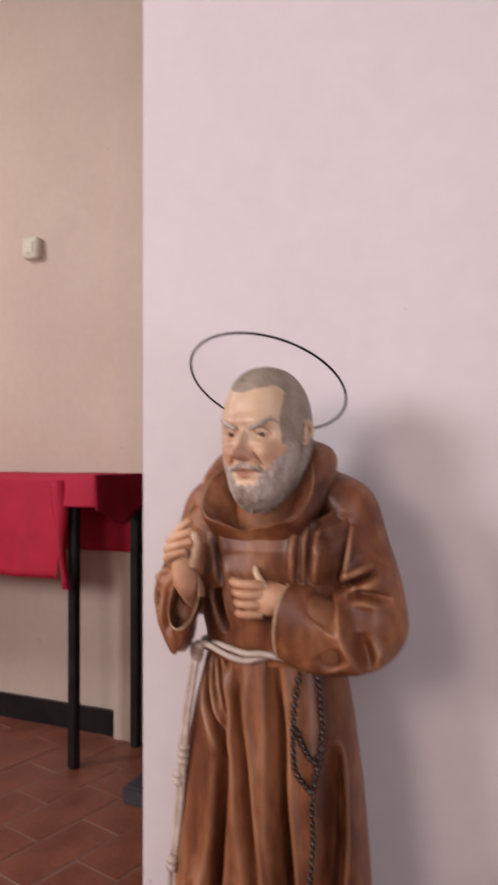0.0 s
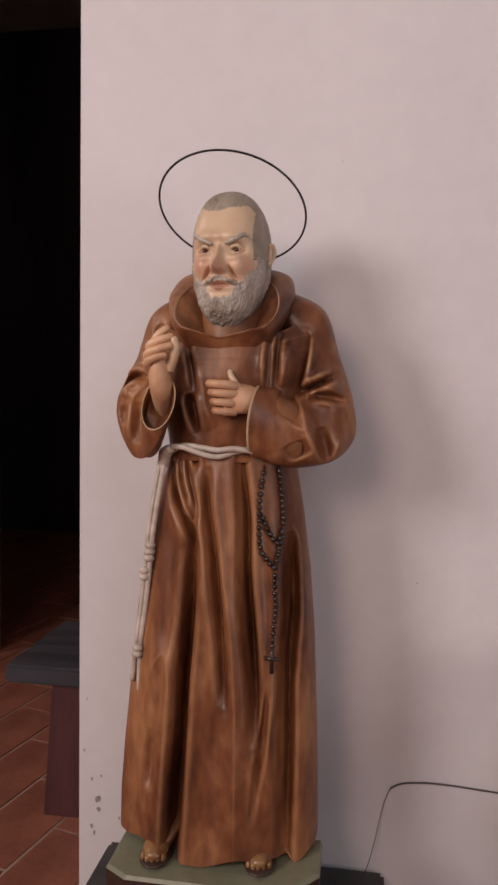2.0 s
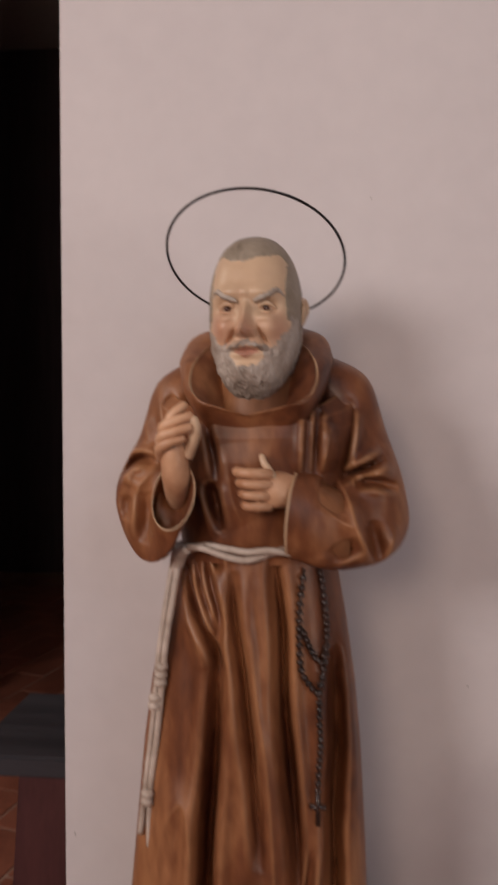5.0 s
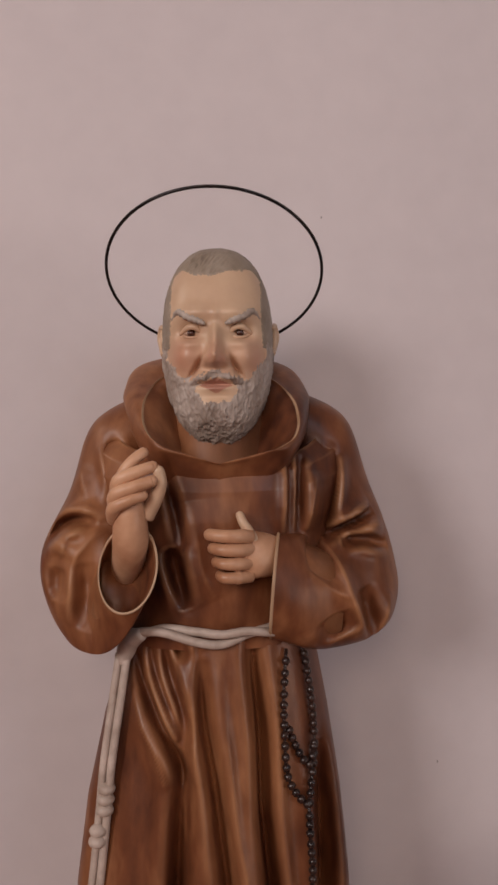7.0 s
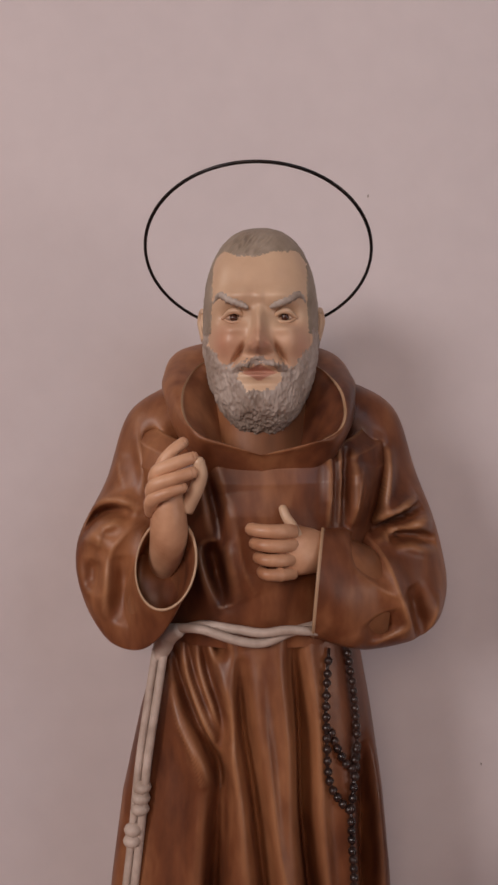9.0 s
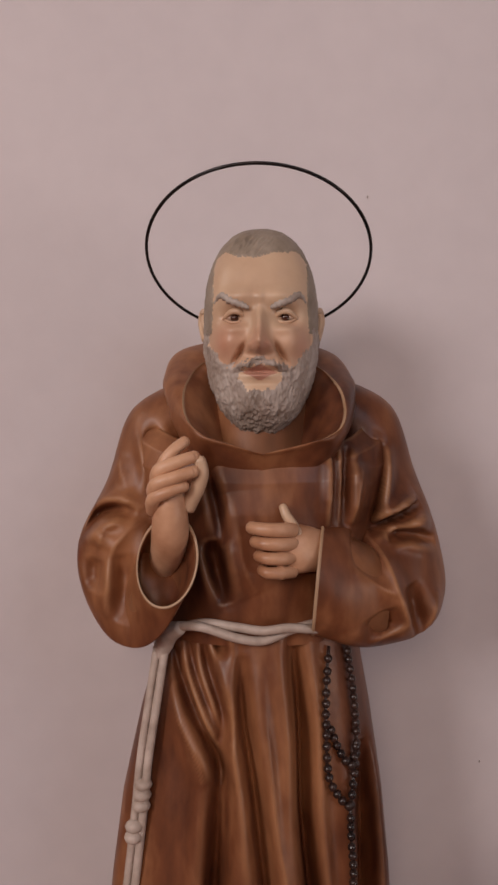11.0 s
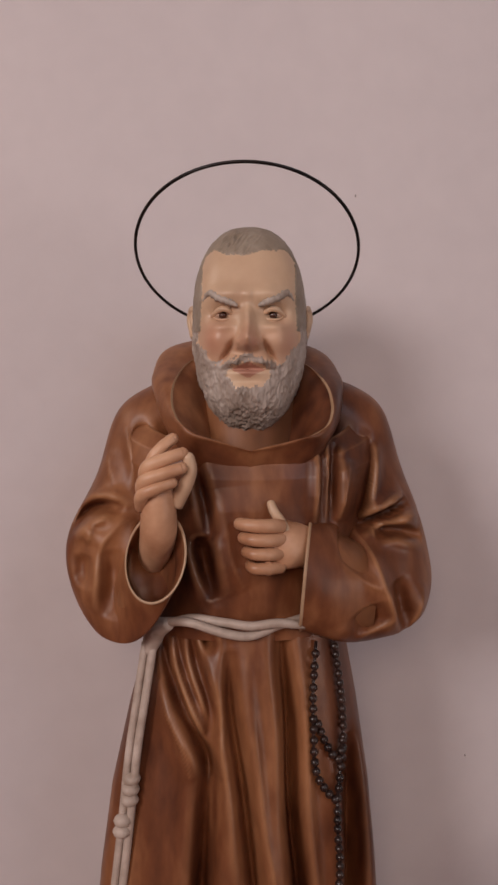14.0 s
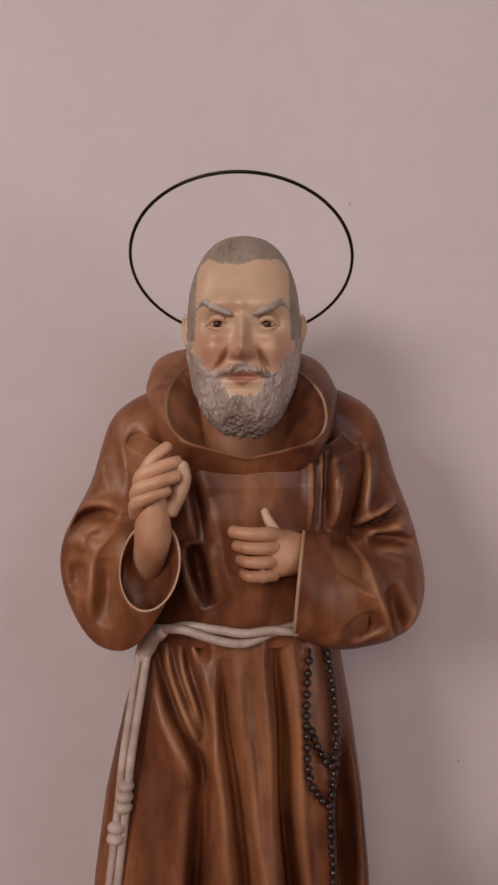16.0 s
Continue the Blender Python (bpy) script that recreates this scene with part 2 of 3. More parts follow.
slab("wall_beige", (-6, 2.64, FZ), (-1.82, 2.70, TOP), BEIGE, "beige painted plaster wall behind the table")
slab("wall_jamb", (-1.82, 2.58, FZ), (-1.602, 2.645, TOP), BEIGE, "beige painted door jamb beside the dark passage")
slab("wall_left", (-6.3, -7, FZ), (-6, 8, TOP), BEIGE, "plain beige plaster wall of the hall")
slab("wall_right", (6, -7, FZ), (6.3, 8, TOP), WALL, "plain white plaster wall of the hall")
slab("wall_rear", (-6.3, -7.3, FZ), (6.3, -7, TOP), WALL, "plain white plaster wall of the hall")
# added passage walls, coloured dark so that the opening stays black
slab("wall_passage", (-6, 6.4, FZ), (6, 6.7, TOP), DARK, "end wall of the passage, coloured dark for its gloom")
slab("wall_passage_side", (-4.40, 2.70, FZ), (-4.2, 6.4, TOP), DARK, "added side wall of the passage, coloured dark for its gloom")
slab("wall_passage_back", (1.2, 0.34, FZ), (1.4, 6.4, TOP), DARK, "added side wall of the passage, coloured dark for its gloom")
slab("ceiling", (-6.3, -7.3, TOP), (6.3, 6.7, TOP + 0.2), CEIL, "plain off-white plaster ceiling")
floor = slab("floor", (-6.3, -7.3, FZ - 0.3), (6.3, 6.7, FZ - 0.004), GROUT, "terracotta tiled floor with pale joints")
slab("baseboard", (-6, 2.61, FZ), (-1.825, 2.638, FZ + 0.16), BLACK, "black painted baseboard along the beige wall")


def floor_tiles():
    """Brick-laid terracotta tiles, turned to the walls as they lie beside the passage."""
    long, wide, gap = 0.53, 0.264, 0.010
    turn = Matrix.Rotation(math.radians(-12.5), 3, "Z")
    bm = bmesh.new()
    box(bm, ((gap - long) / 2 * K, (gap - wide) / 2 * K, -0.006), ((long - gap) / 2 * K, (wide - gap) / 2 * K, 0.0), 0.0015)
    me = mesh_of("tile", bm, TILE, False)
    near, rest = [], []
    for i in range(-24, 25):
        for j in range(-14, 15):
            p = turn @ Vector((i * wide, j * long + (long / 2 if i % 2 else 0), 0))
            if -5.7 < p.x < 5.7 and -6.6 < p.y < 6.1:
                (near if -4.2 < p.x < 0.8 and -0.2 < p.y < 5.6 else rest).append(p)
    spin = turn.to_4x4() @ Matrix.Rotation(math.radians(90), 4, "Z")
    rng = random.Random(4)
    for p in near[:300]:
        ob = new("tile", me)
        ob.parent = floor
        ob.matrix_basis = Matrix.Translation(W(p.x, p.y, FZ + rng.uniform(-0.0012, 0.0012))) @ spin
    bm = bmesh.new()
    for p in rest + near[300:]:
        c = W(p.x, p.y, FZ)
        q = [c + spin.to_3x3() @ Vector((sx * (long - gap) / 2 * K, sy * (wide - gap) / 2 * K, 0)) for sx, sy in ((-1, -1), (1, -1), (1, 1), (-1, 1))]
        low = [bm.verts.new(v - Vector((0, 0, 0.006))) for v in q]
        top = [bm.verts.new(v) for v in q]
        bm.faces.new(top)
        for a in range(4):
            bm.faces.new((low[a], low[(a + 1) % 4], top[(a + 1) % 4], top[a]))
    ob = part("tiles", bm, TILE, floor)
    ob["kind"] = "stuff"


def pedestal():
    root = thing("pedestal", W(0.38, -0.22, FZ), "low black stone pedestal standing against the white wall", "pedestal")
    bm = bmesh.new()
    o = W(0.38, -0.22, FZ)
    box(bm, W(0.075, -0.52, 0.045) - o, W(0.685, -0.004, 0.10) - o, 0.004)
    part("slab", bm, STONE, root)
    bm = bmesh.new()
    box(bm, W(0.11, -0.48, FZ) - o, W(0.65, -0.01, 0.044) - o, 0.004)
    part("plinth", bm, STONE, root)


def table():
    """A narrow folding table under a red cloth."""
    root = thing("table", W(-2.2, 2.35, FZ), "narrow table with thin black metal legs under a red cloth", "table")
    o = W(-2.2, 2.35, FZ)
    top, end = 1.205, -1.60
    bm = bmesh.new()
    box(bm, W(-3.5, 2.10, top - 0.06) - o, W(end - 0.02, 2.55, top - 0.014) - o, 0.003)
    part("tabletop", bm, WOOD, root)
    for x, y in ((-1.79, 2.13), (-1.625, 2.53), (-3.4, 2.13), (-3.4, 2.53)):
        bm = bmesh.new()
        box(bm, W(x - 0.027, y - 0.027, FZ) - o, W(x + 0.027, y + 0.027, top - 0.06) - o, 0.003)
        part("leg", bm, BLACK, root)
    cloth = thing("tablecloth", W(-2.2, 2.35, top), "plain red tablecloth hanging over the narrow table", "tablecloth")
    o = W(-2.2, 2.35, top)
    bm = bmesh.new()
    cols = np.linspace(-3.55, end, 90)
    rows = [[W(x, 2.57 - 0.50 * s, top + 0.003 * math.sin(x * 9 + s * 4)) - o for x in cols] for s in np.linspace(0, 1, 6)]
    for s in np.linspace(0.06, 1, 16):
        row = []
        for x in cols:
            drop = 0.60 if x < -1.86 else 0.60 - 0.42 * min((x + 1.86) / 0.06, 1)
            wave = (0.012 * math.sin(x * 17) + 0.006 * math.sin(x * 41 + 1)) * s
            row.append(W(x, 2.068 - 0.012 * s - wave, top - drop * s) - o)
        rows.append(row)
    grid(bm, rows, 0, False)
    rows = []
    for s in np.linspace(0, 1, 12):
        row = []
        for y in np.linspace(2.07, 2.57, 24):
            drop = 0.20 + 0.10 * math.sin((y - 2.07) * 6) ** 2
            row.append(W(end + 0.006 * s + 0.004 * s * math.sin(y * 30), y, top - drop * s) - o)
        rows.append(row)
    grid(bm, rows, 0, False)
    rows = [[W(x, 2.57 + 0.008 * math.sin(x * 20) * s, top - 0.50 * s) - o for x in cols] for s in np.linspace(0, 1, 8)]
    grid(bm, rows, 0, False)
    rows = []
    for s in np.linspace(0, 1, 12):
        w = 0.055 * (1 - 0.6 * s) + 0.014 * math.sin(s * 7)
        rows.append([W(-1.86 + 0.07 * s + dx * w, 2.04 - 0.03 * math.cos(dx * 3) * (1 - s * 0.4), top - 0.03 - 0.62 * s) - o for dx in (-1, -0.5, 0, 0.5, 1)])
    grid(bm, rows, 0, False)
    ob = new("cloth", mesh_of("cloth", bm, CLOTH, True))
    ob.parent = cloth
    md = ob.modifiers.new("thick", "SOLIDIFY")
    md.thickness = 0.002


def wall_switch():
    c = W(-2.50, 2.64, 2.735)
    root = thing("wall_switch", c, "small ivory plastic box mounted on the beige wall", "switch")
    bm = bmesh.new()
    box(bm, (-0.032, -0.036, -0.035), (0.032, 0.0, 0.035), 0.005)
    part("housing", bm, PLASTIC, root)
    bm = bmesh.new()
    box(bm, (-0.018, -0.041, -0.022), (0.018, -0.036, 0.022), 0.002)
    part("cover", bm, PLASTIC, root)


def bench():
    """A dark bench that stands behind the wall: a thick board on painted side panels."""
    o = W(-0.05, 1.23, FZ)
    root = thing("bench", o, "dark wooden bench with worn red-brown panels on the tiled floor", "bench")
    bm = bmesh.new()
    box(bm, W(-0.683, 0.95, 0.027) - o, W(0.55, 1.50, 0.097) - o, 0.005)
    part("seat", bm, SEAT, root, "blue-grey painted thick board")
    for y in (0.99, 1.40):
        bm = bmesh.new()
        rows = [[W(x, y + dy, z) - o for x, dy in ((lo, 0), (0.48, 0), (0.48, 0.05), (lo, 0.05))] for lo, z in ((-0.545, FZ), (-0.510, 0.026))]
        grid(bm, rows, 0, True, (True, True))
        part("panel", bm, PANEL, root)


def cable():
    bm = bmesh.new()
    pts = [W(0.693, -0.006, 0.285), W(0.72, -0.006, 0.298), W(0.78, -0.006, 0.304), W(0.87, -0.006, 0.300), W(1.0, -0.006, 0.288), W(1.4, -0.006, 0.24), W(1.9, -0.006, 0.12)]
    tube(bm, pts, [0.0010] * len(pts), 0, 8, 8)
    ob = new("cable", mesh_of("cable", bm, CABLE))
    tagged(ob, "thin black cable running loosely along the white wall", "cable")
    bm = bmesh.new()
    pts = [W(0.696, -0.005, 0.288), W(0.684, -0.006, 0.262), W(0.672, -0.012, 0.215), W(0.660, -0.028, 0.165), W(0.640, -0.060, 0.118), W(0.600, -0.150, 0.103), W(0.585, -0.230, 0.1025)]
    tube(bm, pts, [0.0004, 0.0004, 0.0004, 0.0005, 0.0005, 0.0005, 0.0004], 0, 6, 7)
    ob = new("thin_wire", mesh_of("thin_wire", bm, WOOD))
    tagged(ob, "thin brown wire hanging from the wall to the pedestal", "wire")


def flowers():
    """A bunch of red and yellow blooms in a pot beside the pedestal, with unseen extra ones in front to shade the wall.
    """
    base = W(1.145, -0.22, FZ)
    root = thing("flower_vase", base, "tall dark vase with a bunch of red and yellow flowers", "flowers")
    bm = bmesh.new()
    prof = [(0.0, 0.055), (0.02, 0.065), (0.12, 0.085), (0.22, 0.075), (0.30, 0.05), (0.345, 0.062), (0.35, 0.058), (0.30, 0.042)]
    grid(bm, [[Vector((r * math.cos(a), r * math.sin(a), z)) for a in np.linspace(0, 2 * math.pi, 24, endpoint=False)] for z, r in prof], 0, True, (True, True))
    part("vase", bm, STONE, root, smooth=True)
    rng = random.Random(8)
    # the last six heads are out of view, added to block light
    heads = [(-0.040, -0.02, 0.515, 1), (-0.052, -0.04, 0.465, 0), (0.025, 0.0, 0.53, 0), (0.055, -0.04, 0.49, 1), (0.0, -0.065, 0.45, 0), (0.09, 0.015, 0.475, 0), (0.015, 0.05, 0.51, 1), (0.02, -0.10, 0.47, 1), (0.07, -0.11, 0.50, 0), (0.0, -0.135, 0.44, 0), (0.06, -0.155, 0.455, 1), (0.12, -0.07, 0.51, 0), (0.03, -0.17, 0.40, 0)]
    for hx, hy, hz, kind in heads:
        bm = bmesh.new()
        tube(bm, [(0, 0, 0.31), (hx * 0.4, hy * 0.4, hz * 0.82), (hx, hy, hz - 0.01)], [0.003, 0.0028, 0.0025], 0, 6, 4)
        part("stem", bm, LEAF, root)
        bm = bmesh.new()
        for ring, (n, tilt, size) in enumerate(((5, 75, 0.016), (8, 50, 0.026), (11, 22, 0.034), (12, -8, 0.037))):
            for k in range(n):
                a = 2 * math.pi * (k + rng.uniform(-0.2, 0.2)) / n + ring
                el = math.radians(tilt + rng.uniform(-10, 10))
                out = Vector((math.cos(a) * math.cos(el), math.sin(a) * math.cos(el), math.sin(el)))
                side = Vector((-math.sin(a), math.cos(a), 0))
                c = Vector((hx, hy, hz))
                w = size * 0.42
                cup = out.cross(side).normalized() * size * 0.12
                rows = [[c + out * size * s + side * w * e * math.sin(0.35 + 2.5 * s) + cup * (e * e * 2 - s) for e in (-1, -0.4, 0.4, 1)] for s in (0.05, 0.4, 0.75, 1.0)]
                grid(bm, rows, 0, False)
        part("bloom", bm, (PETALR, PETALY)[kind], root, "red bloom" if kind == 0 else "yellow bloom", True)
    # long front leaves are extra too, to widen the bunch's shadow
    for k in range(22):
        a = 2 * math.pi * k / 11 + 0.2 * (k > 10)
        bm = bmesh.new()
        l = rng.uniform(0.09, 0.16) if math.sin(a) < 0.2 and math.cos(a) > -0.5 else 0.06
        rows = []
        for s in (0, 0.3, 0.6, 0.85, 1):
            c = Vector((math.cos(a) * (0.02 + l * s * 0.7), math.sin(a) * (0.02 + l * s * 0.7), 0.345 + l * math.sin(s * 2.2) * 0.5))
            w = 0.016 * math.sin(0.2 + 2.8 * s)
            rows.append([c + Vector((-math.sin(a), math.cos(a), 0)) * w * e + Vector((0, 0, 0.006 * e * e)) for e in (-1, 0, 1)])
        grid(bm, rows, 0, False)
        part("leaf", bm, LEAF, root, smooth=True)


def paint_chips():
    """Scuffs low on the white wall, beside its edge."""
    rng = random.Random(11)
    for x, z, s in ((0.030, 0.235, 0.006), (0.052, 0.245, 0.005), (0.044, 0.190, 0.014), (0.046, 0.165, 0.011), (0.030, 0.125, 0.009), (0.036, 0.110, 0.008), (0.095, 0.150, 0.005), (0.012, 0.300, 0.006), (0.018, 0.420, 0.004), (0.108, 0.215, 0.004), (0.736, 0.725, 0.0028), (0.562, 1.588, 0.0026)):
        bm = bmesh.new()
        n, s = 9, s * 0.7
        ring = [(x + s * rng.uniform(0.4, 1.0) * math.cos(2 * math.pi * k / n) * 0.7, z + s * rng.uniform(0.5, 1.3) * math.sin(2 * math.pi * k / n)) for k in range(n)]
        grid(bm, [[W(px, 0.0008, pz) for px, pz in ring], [W(px, -0.0012, pz) for px, pz in ring]], 0, True, (True, True))
        part("paint_chip", bm, CHIP, wall)



# ---- the statue, one mesh ----
CX, CY = 0.377, -0.19


def bump(x, at, width):
    return math.exp(-((x - at) / width) ** 2)


# Each fold of the robe: height of the ridge (or depth of the groove, below zero), width, and its line as seen from the front.
SKIRT_FOLDS = (
    (-0.046, 0.0085, (0.331, 0.93), (0.328, 0.853), (0.32, 0.708), (0.311, 0.602), (0.306, 0.496), (0.3, 0.389), (0.294, 0.280), (0.288, 0.16), (0.284, 0.05)),
    (-0.026, 0.0062, (0.348, 0.985), (0.35, 0.915), (0.365, 0.813), (0.382, 0.658), (0.388, 0.554)),
    (0.012, 0.0044, (0.337, 0.925), (0.332, 0.853), (0.335, 0.75), (0.33, 0.656), (0.323, 0.55)),
    (0.014, 0.0076, (0.371, 0.98), (0.383, 0.813), (0.399, 0.711), (0.409, 0.555), (0.411, 0.397), (0.412, 0.2)),
    (-0.034, 0.0064, (0.408, 1.01), (0.41, 0.967), (0.418, 0.886), (0.42, 0.794), (0.43, 0.691), (0.44, 0.588), (0.446, 0.484)),
    (-0.038, 0.0078, (0.492, 0.87), (0.495, 0.816), (0.498, 0.714), (0.494, 0.611), (0.496, 0.476), (0.498, 0.329), (0.500, 0.15)),
    (0.01, 0.0052, (0.481, 0.631), (0.471, 0.537), (0.459, 0.4)),
    (-0.01, 0.0037, (0.463, 0.589), (0.455, 0.505), (0.44, 0.356)),
    (0.008, 0.0074, (0.512, 0.9), (0.524, 0.75), (0.53, 0.6), (0.535, 0.352), (0.536, 0.2)),
    (0.011, 0.0075, (0.222, 0.46), (0.234, 0.556), (0.254, 0.621), (0.277, 0.638), (0.291, 0.559), (0.291, 0.442), (0.279, 0.313)),
    (-0.012, 0.0088, (0.253, 0.504), (0.249, 0.386)),
    (-0.02, 0.0044, (0.274, 0.99), (0.282, 0.95), (0.3, 0.906), (0.322, 0.862), (0.331, 0.831)),
    (0.012, 0.0037, (0.267, 0.944), (0.279, 0.907), (0.294, 0.876), (0.307, 0.838)),
    (-0.014, 0.0037, (0.29, 0.999), (0.296, 0.962), (0.31, 0.924), (0.329, 0.877)),
    (0.01, 0.0037, (0.286, 0.968), (0.304, 0.924), (0.323, 0.887)),
    (-0.022, 0.0044, (0.321, 1.013), (0.323, 0.998), (0.328, 0.979)),
    (-0.014, 0.0044, (0.308, 1.004), (0.311, 0.967), (0.325, 0.924), (0.334, 0.886)),
    (0.01, 0.0044, (0.34, 0.991), (0.339, 0.905), (0.338, 0.843)),
)
TORSO_FOLDS = (
    (-0.022, 0.0058, (0.315, 1.11), (0.318, 1.094), (0.323, 1.072), (0.333, 1.038)),
    (-0.01, 0.0044, (0.307, 1.211), (0.315, 1.171), (0.323, 1.134), (0.327, 1.103)),
    (0.009, 0.0059, (0.339, 1.164), (0.348, 1.09), (0.365, 1.049)),
    (0.008, 0.0022, (0.448, 1.22), (0.447, 1.17), (0.445, 1.12)),
    (-0.012, 0.0037, (0.455, 1.22), (0.454, 1.17), (0.452, 1.12)),
    (-0.016, 0.0044, (0.469, 1.214), (0.466, 1.17), (0.464, 1.12)),
    (0.006, 0.0029, (0.461, 1.214), (0.46, 1.17), (0.459, 1.12)),
    (0.012, 0.0037, (0.488, 1.195), (0.482, 1.157), (0.475, 1.122)),
)
RIGHT_FOLDS = (
    (-0.034, 0.0052, (0.514, 1.22), (0.509, 1.18), (0.503, 1.147), (0.495, 1.115)),
    (0.012, 0.0037, (0.479, 1.223), (0.489, 1.205), (0.497, 1.199), (0.505, 1.209), (0.515, 1.224)),
    (0.01, 0.0044, (0.525, 1.213), (0.522, 1.174), (0.511, 1.134)),
    (-0.024, 0.0044, (0.499, 1.113), (0.534, 1.126), (0.567, 1.144)),
    (0.012, 0.0037, (0.504, 1.124), (0.534, 1.139), (0.563, 1.154)),
    (-0.02, 0.0044, (0.52, 1.106), (0.548, 1.109), (0.587, 1.099)),
    (0.012, 0.0052, (0.534, 1.117), (0.565, 1.127), (0.582, 1.12)),
    (0.02, 0.0044, (0.489, 1.116), (0.507, 1.095), (0.517, 1.068), (0.524, 1.045), (0.537, 1.015), (0.55, 0.987)),
    (0.008, 0.0037, (0.471, 1.079), (0.501, 1.057), (0.522, 1.047)),
    (-0.014, 0.0133, (0.501, 1.029), (0.514, 1.002)),
    (-0.016, 0.0088, (0.541, 1.055), (0.552, 1.021), (0.557, 0.995)),
    (0.01, 0.0044, (0.583, 1.047), (0.572, 1.014), (0.56, 0.992)),
)
LEFT_FOLDS = (
    (-0.034, 0.0052, (0.247, 1.233), (0.252, 1.21), (0.257, 1.185), (0.254, 1.156)),
    (0.01, 0.0044, (0.259, 1.226), (0.272, 1.194)),
    (0.009, 0.0037, (0.21, 1.204), (0.211, 1.185), (0.219, 1.163)),
    (0.012, 0.0037, (0.178, 1.141), (0.196, 1.151), (0.218, 1.151), (0.239, 1.136)),
    (-0.024, 0.0044, (0.166, 1.107), (0.184, 1.131), (0.206, 1.14), (0.231, 1.136)),
    (0.012, 0.0037, (0.17, 1.103), (0.193, 1.12), (0.218, 1.131)),
    (0.012, 0.0044, (0.239, 1.132), (0.223, 1.118), (0.205, 1.093), (0.201, 1.055), (0.199, 1.017)),
    (-0.012, 0.0088, (0.215, 1.093), (0.218, 1.054), (0.215, 1.016)),
    (-0.014, 0.0074, (0.184, 1.087), (0.184, 1.049)),
    (0.01, 0.0044, (0.196, 1.118), (0.189, 1.099)),
    (0.012, 0.0037, (0.243, 1.13), (0.239, 1.086), (0.235, 1.048)),
)


def carve(bm, start, folds):
    """Presses folds into the front of the cloth that was built since the given vertex."""
    bm.verts.ensure_lookup_table()
    verts = list(bm.verts)[start:]
    bmesh.ops.recalc_face_normals(bm, faces=list({f for v in verts for f in v.link_faces}))
    for v in verts:
        v.normal_update()
    at = np.array([v.co for v in verts])
    x, z = at[:, 0] / K, at[:, 2] / K + FZ
    facing = np.clip((np.array([-v.normal.y for v in verts]) - 0.05) / 0.45, 0, 1)
    move = np.zeros(len(verts))
    for height, wide, *line in folds:
        wide *= 1.35 if height < 0 else 1.9
        line = [(p.x, p.z) for p in smooth_path([(px, 0, pz) for px, pz in line], 6)]
        near = np.full(len(verts), 9.0)
        fade = np.ones(len(verts))
        for i, ((ax, az), (bx, bz)) in enumerate(zip(line, line[1:])):
            ux, uz = bx - ax, bz - az
            t = np.clip(((x - ax) * ux + (z - az) * uz) / (ux * ux + uz * uz), 0, 1)
            d = np.hypot(x - ax - t * ux, z - az - t * uz)
            s = (i + t) / (len(line) - 1)
            fade = np.where(d < near, np.clip(np.minimum(s, 1 - s) / 0.34, 0.04, 1) ** 0.8, fade)
            near = np.minimum(near, d)
        if height < 0:
            form = np.exp(-(near / wide) ** 2) - 0.14 * np.exp(-((near - 2.2 * wide) / wide) ** 2)
        else:
            form = np.exp(-near / wide) * 0.6 + 0.4 * np.exp(-(near / (2.2 * wide)) ** 2)
        move += height * (1.35 if height < 0 else 1.1) * fade * form
    for v, m, f in zip(verts, move, facing):
        v.co.y -= m * f * K


SKIRT = []


def front_of(x, z):
    """How far forward the robe lies at a place, in modelling units."""
    q = W(x, 0, z)
    near = sorted(SKIRT, key=lambda p: (p.x - q.x) ** 2 + (p.z - q.z) ** 2)[:8]
    return min(p.y for p in near) / K


def robe_skirt(bm):
    zs = [0.262, 0.285, 0.35, 0.45, 0.59, 0.70, 0.80, 0.90, 0.95, 1.0, 1.03]
    left = [0.172, 0.168, 0.169, 0.176, 0.189, 0.199, 0.212, 0.234, 0.248, 0.262, 0.266]
    right = [0.548, 0.552, 0.551, 0.548, 0.542, 0.536, 0.527, 0.513, 0.504, 0.495, 0.490]
    deep = [0.120, 0.122, 0.120, 0.116, 0.110, 0.106, 0.102, 0.098, 0.095, 0.092, 0.090]
    rows, n, start = [], 420, len(bm.verts)
    for z in np.linspace(0.280, 1.03, 190):
        lo, hi, dp = (np.interp(z, zs, v) for v in (left, right, deep))
        row = []
        for k in range(n):
            a = 2 * math.pi * k / n
            ca, sa = math.cos(a), math.sin(a)
            x = (lo + hi) / 2 + (hi - lo) / 2 * ca * (0.94 + 0.06 * ca * ca)
            s = (1.0 - z) / 0.74
            out = 0.0016 * math.sin(a * 9 + z * 4) * (0.4 + s) + (0.006 * math.sin(a * 14 + z * 3) if sa > 0 else 0)
            out += 0.006 * noise.noise(Vector((x * 26, z * 3.5, sa)))
            hem = 0.0
            if z < 0.36:
                hem = (0.36 - z) / 0.08 * (0.010 * math.sin(a * 5 + 1.0) + 0.003 * math.sin(a * 13))
            row.append(W(x, CY + (dp + out) * sa, z + hem))
        rows.append(row)
    grid(bm, rows, 0, True, (False, False))
    carve(bm, start, SKIRT_FOLDS)
    bm.verts.ensure_lookup_table()
    skin = [v.co.copy() for v in list(bm.verts)[start:]]
    SKIRT.extend(p for p in skin if p.y < CY * K)
    # turned-in hem
    edge = skin[:n]
    mid = W(0.36, CY, 0.27)
    rows = [[p + (mid - p) * 0.5 + Vector((0, 0, 0.03)) for p in edge], [p + (mid - p) * 0.05 + Vector((0, 0, 0.004)) for p in edge], edge]
    grid(bm, rows, 0, True, (True, False))


